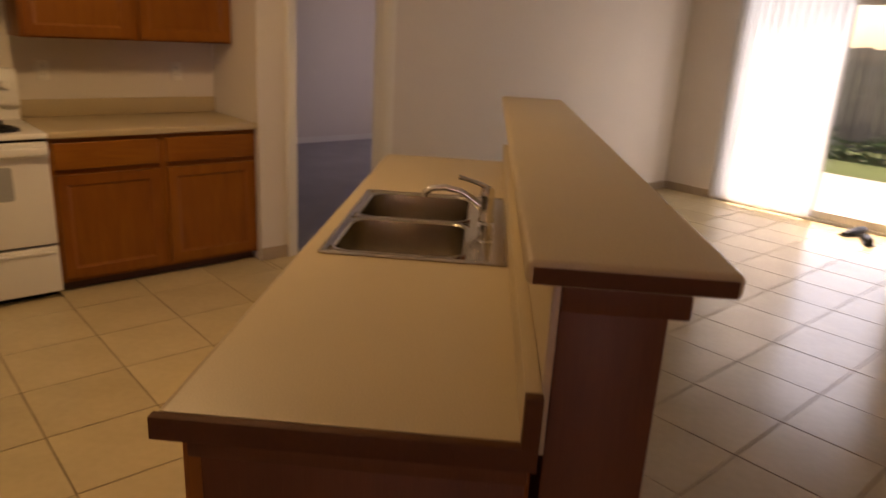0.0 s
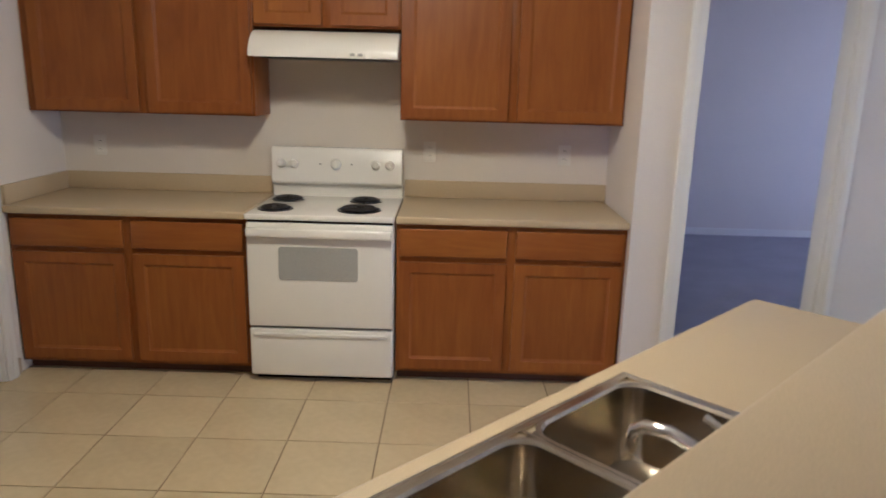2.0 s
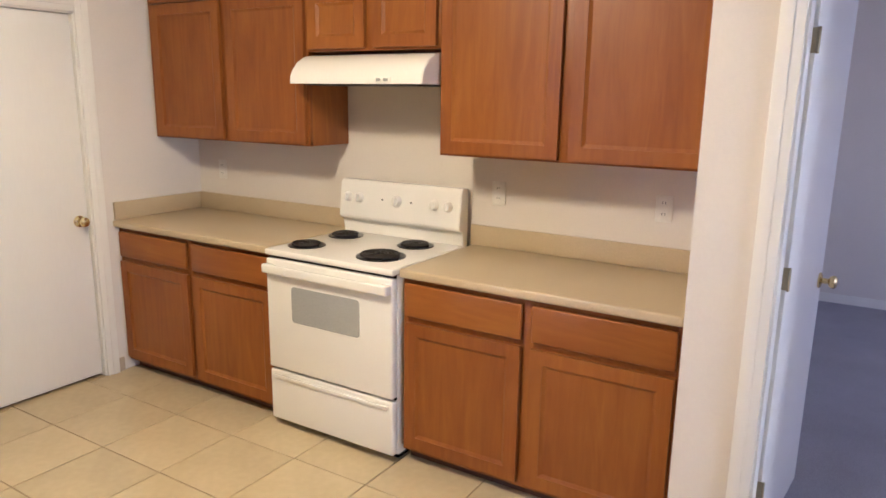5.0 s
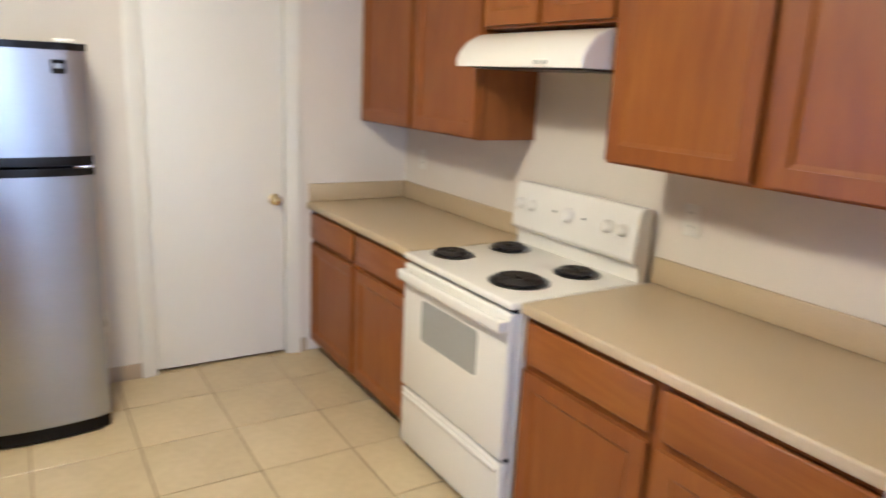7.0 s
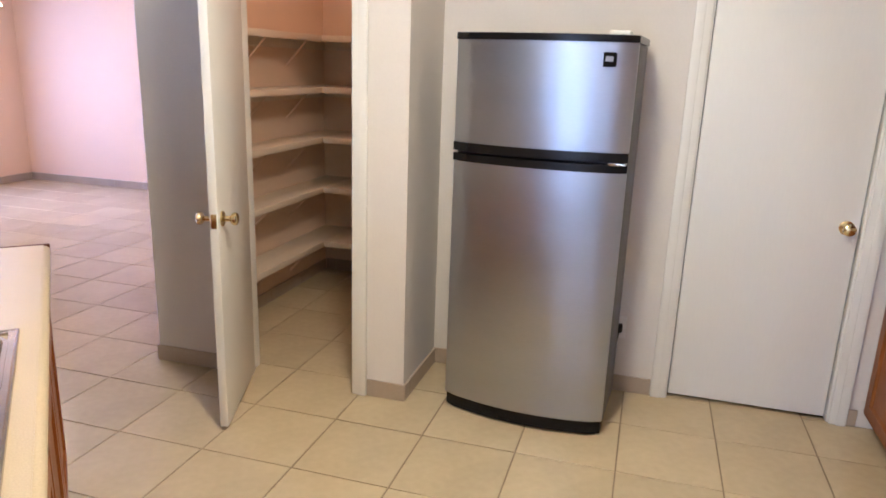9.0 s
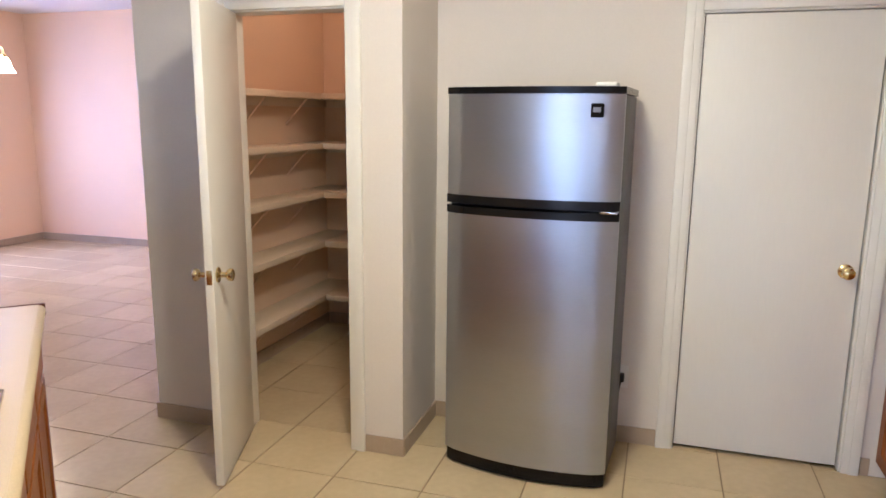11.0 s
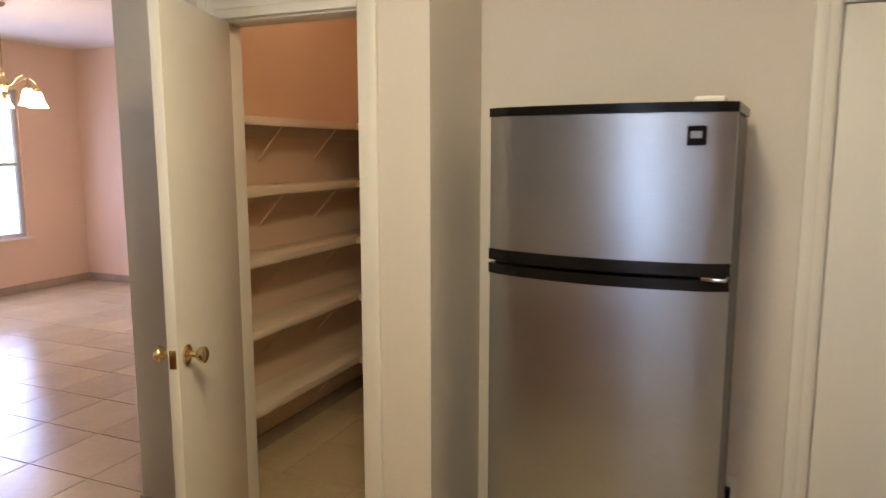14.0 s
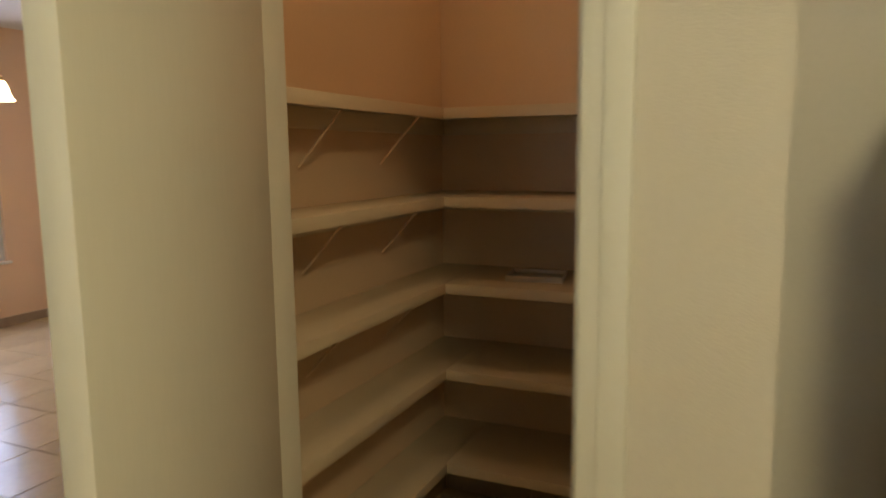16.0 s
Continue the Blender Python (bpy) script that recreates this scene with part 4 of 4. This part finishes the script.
def faucet():
    t = thing("faucet", ISLAND @ pose((SU0 + SU1) / 2, SV0 + 0.060, 0.919), "chrome single-lever kitchen faucet with a swivel spout", "faucet")
    part("deck_plate", rounded_panel(-0.125, 0.125, -0.028, 0.028, 0.0, -0.012, 0.026), CHROME, t).matrix_basis = pose(0, 0, 0, 90)
    part("valve_body", lathe([(0.027, 0.012), (0.027, 0.020), (0.023, 0.030), (0.022, 0.085), (0.025, 0.095), (0.024, 0.115), (0.016, 0.128), (0.0, 0.131)]), CHROME, t)
    part("spout", tube([(0.0, 0.016, 0.058), (0.0, 0.05, 0.085), (0.0, 0.09, 0.108), (0.0, 0.14, 0.118), (0.0, 0.185, 0.112), (0.0, 0.205, 0.098), (0.0, 0.208, 0.082)], [0.014, 0.012, 0.011, 0.011, 0.011, 0.0115, 0.0115], n=12), CHROME, t)
    part("lever", tube([(0.0, 0.0, 0.124), (0.012, 0.025, 0.134), (0.022, 0.060, 0.142), (0.030, 0.098, 0.150)], [0.010, 0.008, 0.007, 0.008], n=10), CHROME, t)
    part("sprayer", lathe([(0.021, 0.0), (0.021, 0.006), (0.013, 0.010), (0.012, 0.030), (0.016, 0.045), (0.017, 0.060), (0.0, 0.066)], Matrix.Translation((-0.215, 0.0, 0.0))), CHROME, t, "chrome side sprayer")


faucet()

# ---- dining chandelier ----


def chandelier():
    t = thing("chandelier", pose(-1.25, -7.30, H), "brass five-arm chandelier with lit white glass bell shades", "chandelier")
    part("canopy", lathe([(0.062, -0.001), (0.060, -0.010), (0.045, -0.026), (0.012, -0.036), (0.0, -0.036)]), BRASS, t)
    part("rod", tube([(0, 0, -0.03), (0, 0, -0.56)], 0.006, n=8), BRASS, t)
    part("stem", lathe([(0.008, -0.52), (0.022, -0.545), (0.012, -0.575), (0.034, -0.615), (0.040, -0.650), (0.018, -0.700), (0.026, -0.725), (0.010, -0.760), (0.0, -0.785)]), BRASS, t)
    for k in range(5):
        a = 2 * math.pi * k / 5 + 0.4
        c, s = math.cos(a), math.sin(a)
        arm = part("arm", tube([(0.03 * c, 0.03 * s, -0.655), (0.09 * c, 0.09 * s, -0.640), (0.15 * c, 0.15 * s, -0.590), (0.205 * c, 0.205 * s, -0.575), (0.245 * c, 0.245 * s, -0.610), (0.250 * c, 0.250 * s, -0.655)], 0.006, n=8), BRASS, t)
        m = Matrix.Translation((0.25 * c, 0.25 * s, 0))
        part("socket_cup", lathe([(0.008, -0.648), (0.024, -0.660), (0.024, -0.690), (0.0, -0.690)], m, n=14), BRASS, arm)
        prof = [(0.026, -0.685), (0.040, -0.705), (0.050, -0.740), (0.058, -0.775), (0.080, -0.815)]
        n = 20
        bm = bmesh.new()
        rings = [[bm.verts.new(m @ Vector((r * (1 + (0.05 * math.cos(5 * 2 * math.pi * i / n) if j == 4 else 0)) * math.cos(2 * math.pi * i / n), r * (1 + (0.05 * math.cos(5 * 2 * math.pi * i / n) if j == 4 else 0)) * math.sin(2 * math.pi * i / n), z))) for i in range(n)] for j, (r, z) in enumerate(prof)]
        for p, q in zip(rings, rings[1:]):
            for i in range(n):
                bm.faces.new((p[i], p[(i + 1) % n], q[(i + 1) % n], q[i]))
        bmesh.ops.solidify(bm, geom=bm.faces[:], thickness=0.003)
        part("shade", bm, SHADE, arm, "glowing white glass bell shade")


chandelier()
lamp("chandelier_lamp", "POINT", Matrix.Translation((-1.25, -7.30, H - 0.86)), 3.4, (1.0, 0.70, 0.44), radius=0.12)

# flush kitchen ceiling light
fx = thing("ceiling_light", pose(2.06, -2.12, H), "round white ceiling light with a frosted glass bowl", "ceiling light")
part("base", lathe([(0.15, -0.001), (0.15, -0.018), (0.13, -0.024), (0.0, -0.024)], n=32), ALUMINIUM, fx)
part("bowl", lathe([(0.14, -0.0245), (0.138, -0.040), (0.115, -0.062), (0.07, -0.077), (0.0, -0.082)], n=32), DIFFUSER, fx, "glowing frosted glass bowl")

# unseen bare bulb added in the pantry ceiling, at the fill lamp
pb = thing("pantry_light", pose(-0.30, -3.35, H), "unseen bare bulb in a white lampholder, added to brighten the pantry", "light bulb")
part("lampholder", lathe([(0.055, -0.001), (0.055, -0.012), (0.032, -0.030), (0.022, -0.046), (0.0, -0.046)], n=24), PLASTIC, pb)
part("bulb", lathe([(0.013, -0.0465), (0.016, -0.060), (0.029, -0.085), (0.030, -0.100), (0.020, -0.118), (0.0, -0.124)], n=20), SHADE, pb, "glowing bulb, added out of view")

# small dark shoes by the patio door
def shoe(m, label):
    t = thing("shoe", m, label, "shoe", "pair of shoes")
    bm = bmesh.new()
    prof = [(-0.13, 0.032, 0.060), (-0.10, 0.038, 0.070), (-0.03, 0.036, 0.066), (0.03, 0.042, 0.050), (0.09, 0.044, 0.040), (0.135, 0.026, 0.028)]
    rings = []
    for x, w, h in prof:
        rings.append([bm.verts.new((x, w * math.cos(math.pi * k / 8), 0.014 + h * math.sin(math.pi * k / 8))) for k in range(9)])
    for a, b in zip(rings, rings[1:]):
        for k in range(8):
            bm.faces.new((a[k], a[k + 1], b[k + 1], b[k]))
        bm.faces.new((a[8], a[0], b[0], b[8]))
    bm.faces.new(rings[0])
    bm.faces.new(rings[-1][::-1])
    part("upper", bm, BLACK, t)
    part("sole", box(-0.138, 0.140, -0.046, 0.046, 0.0005, 0.0135, bevel=0.006), BLACK, t)
    return t


pair = shoe(pose(7.80, -2.86, 0, 0, 0, 25), "black low shoe lying by the patio door")
copy_thing(pair, pose(7.95, -2.70, 0, 0, 0, 160))

# ---- outside the patio door ----


def fence():
    t = thing("fence", pose(15.0, -20, -0.16), "weathered grey board fence beyond the lawn", "fence")
    me = mesh_of("board", box(-0.010, 0.010, -0.068, 0.068, 0.04, 1.80, bevel=0.003, seg=1), FENCE_WOOD, smooth=False)
    for k in range(170):
        b = new("board", me)
        b.parent = t
        b.matrix_basis = pose(0.002 * (k % 3), 0.145 * k, 0.012 * ((k * 7) % 4))
    post = mesh_of("post", box(0.014, 0.104, -0.045, 0.045, 0.0, 1.72, bevel=0.004, seg=1), FENCE_WOOD, smooth=False)
    for k in range(11):
        b = new("post", post)
        b.parent = t
        b.matrix_basis = pose(0, 2.4 * k, 0)
    for z in (0.35, 1.45):
        part("rail", box(0.014, 0.052, -0.05, 24.6, z, z + 0.09), FENCE_WOOD, t, smooth=False)


fence()


def hedge():
    t = thing("shrub_row", pose(14.2, -6, -0.16), "low green shrubs along the fence", "shrub", kind="stuff")
    rng = random.Random(4)
    bm = bmesh.new()
    for k in range(5200):
        y = rng.uniform(-5, 12)
        h = 0.55 + 0.22 * math.sin(y * 2.1) + 0.12 * math.sin(y * 5.3)
        z, x = rng.uniform(0.02, max(0.2, h)), rng.gauss(0, 0.20)
        c, a = Vector((x, y, z)), Vector((rng.gauss(0, 1), rng.gauss(0, 1), rng.gauss(0, 1))).normalized() * 0.05
        b = a.orthogonal().normalized() * 0.028
        v = [bm.verts.new(p) for p in (c - a, c + b, c + a, c - b)]
        bm.faces.new(v)
    part("leaves", bm, LEAF, t, smooth=False)["kind"] = "stuff"
    for k in range(9):
        part("stem", tube([(0, -4.5 + 1.9 * k, 0), (0.03, -4.5 + 1.9 * k, 0.3), (0.0, -4.42 + 1.9 * k, 0.5)], [0.02, 0.014, 0.006], n=6), FENCE_WOOD, t)


hedge()

# ---- floor tiles, last ----
PITCH, JOINT = 0.412, 0.006
ROOMS = [(0.08, 3.285, -2.70, 0.0), (3.285, 8.18, -2.70, -0.65), (0.57, 8.18, -4.07, -2.70), (-3.40, 8.18, -9.07, -4.07), (-1.29, 0.57, -4.01, -2.82), (3.54, 4.27, -0.65, -0.601), (0.030, 0.08, -1.50, -0.745)]


def inside(x, y):
    return any(a - 1e-6 <= x <= b + 1e-6 and c - 1e-6 <= y <= d + 1e-6 for a, b, c, d in ROOMS)


def tile_box(x0, x1, y0, y1):
    j, b = JOINT / 2, 0.0008
    lo = [(x0 + j, y0 + j), (x1 - j, y0 + j), (x1 - j, y1 - j), (x0 + j, y1 - j)]
    hi = [(x0 + j + b, y0 + j + b), (x1 - j - b, y0 + j + b), (x1 - j - b, y1 - j - b), (x0 + j + b, y1 - j - b)]
    v = [(x, y, -0.0079) for x, y in lo] + [(x, y, -0.0008) for x, y in lo] + [(x, y, 0.0) for x, y in hi]
    f = [(8, 9, 10, 11)] + [(r + k, r + (k + 1) % 4, r + 4 + (k + 1) % 4, r + 4 + k) for r in (0, 4) for k in range(4)]
    return v, f


def tile_mesh(name, v, f):
    me = bpy.data.meshes.new(name)
    me.from_pydata(v, [], f)
    me.materials.append(TILE)
    return me


floor = bpy.data.objects["floor"]
whole = tile_mesh("tile", *tile_box(-PITCH / 2, PITCH / 2, -PITCH / 2, PITCH / 2))
rest_v, rest_f = [], []
count = 0
for i in range(-12, 20):
    for k in range(-3, 22):
        x0, y1 = 0.845 + PITCH * i, -0.865 - PITCH * (k - 1)
        x1, y0 = x0 + PITCH, y1 - PITCH
        near = 0.0 < x0 < 5.3 and -6.0 < y0 < 0.3
        if all(inside(x, y) for x in (x0 + 0.01, x1 - 0.01) for y in (y0 + 0.01, y1 - 0.01)):
            if near and count < 290:
                o = new("tile", whole)
                o.parent = floor
                o.location = ((x0 + x1) / 2, (y0 + y1) / 2, 0.0004 * ((i * 7 + k * 3) % 3))
                count += 1
            else:
                v, f = tile_box(x0, x1, y0, y1)
                rest_f += [tuple(q + len(rest_v) for q in g) for g in f]
                rest_v += v
            continue
        for a, b, c, d in ROOMS:
            xa, xb, ya, yb = max(x0, a), min(x1, b), max(y0, c), min(y1, d)
            if xb - xa > 0.02 and yb - ya > 0.02:
                v, f = tile_box(xa, xb, ya, yb)
                rest_f += [tuple(q + len(rest_v) for q in g) for g in f]
                rest_v += v
far_tiles = new("tile_field", tile_mesh("tile_field", rest_v, rest_f))
far_tiles.parent = floor
tagged(far_tiles, "beige ceramic floor tiles with dark joints", kind="stuff")
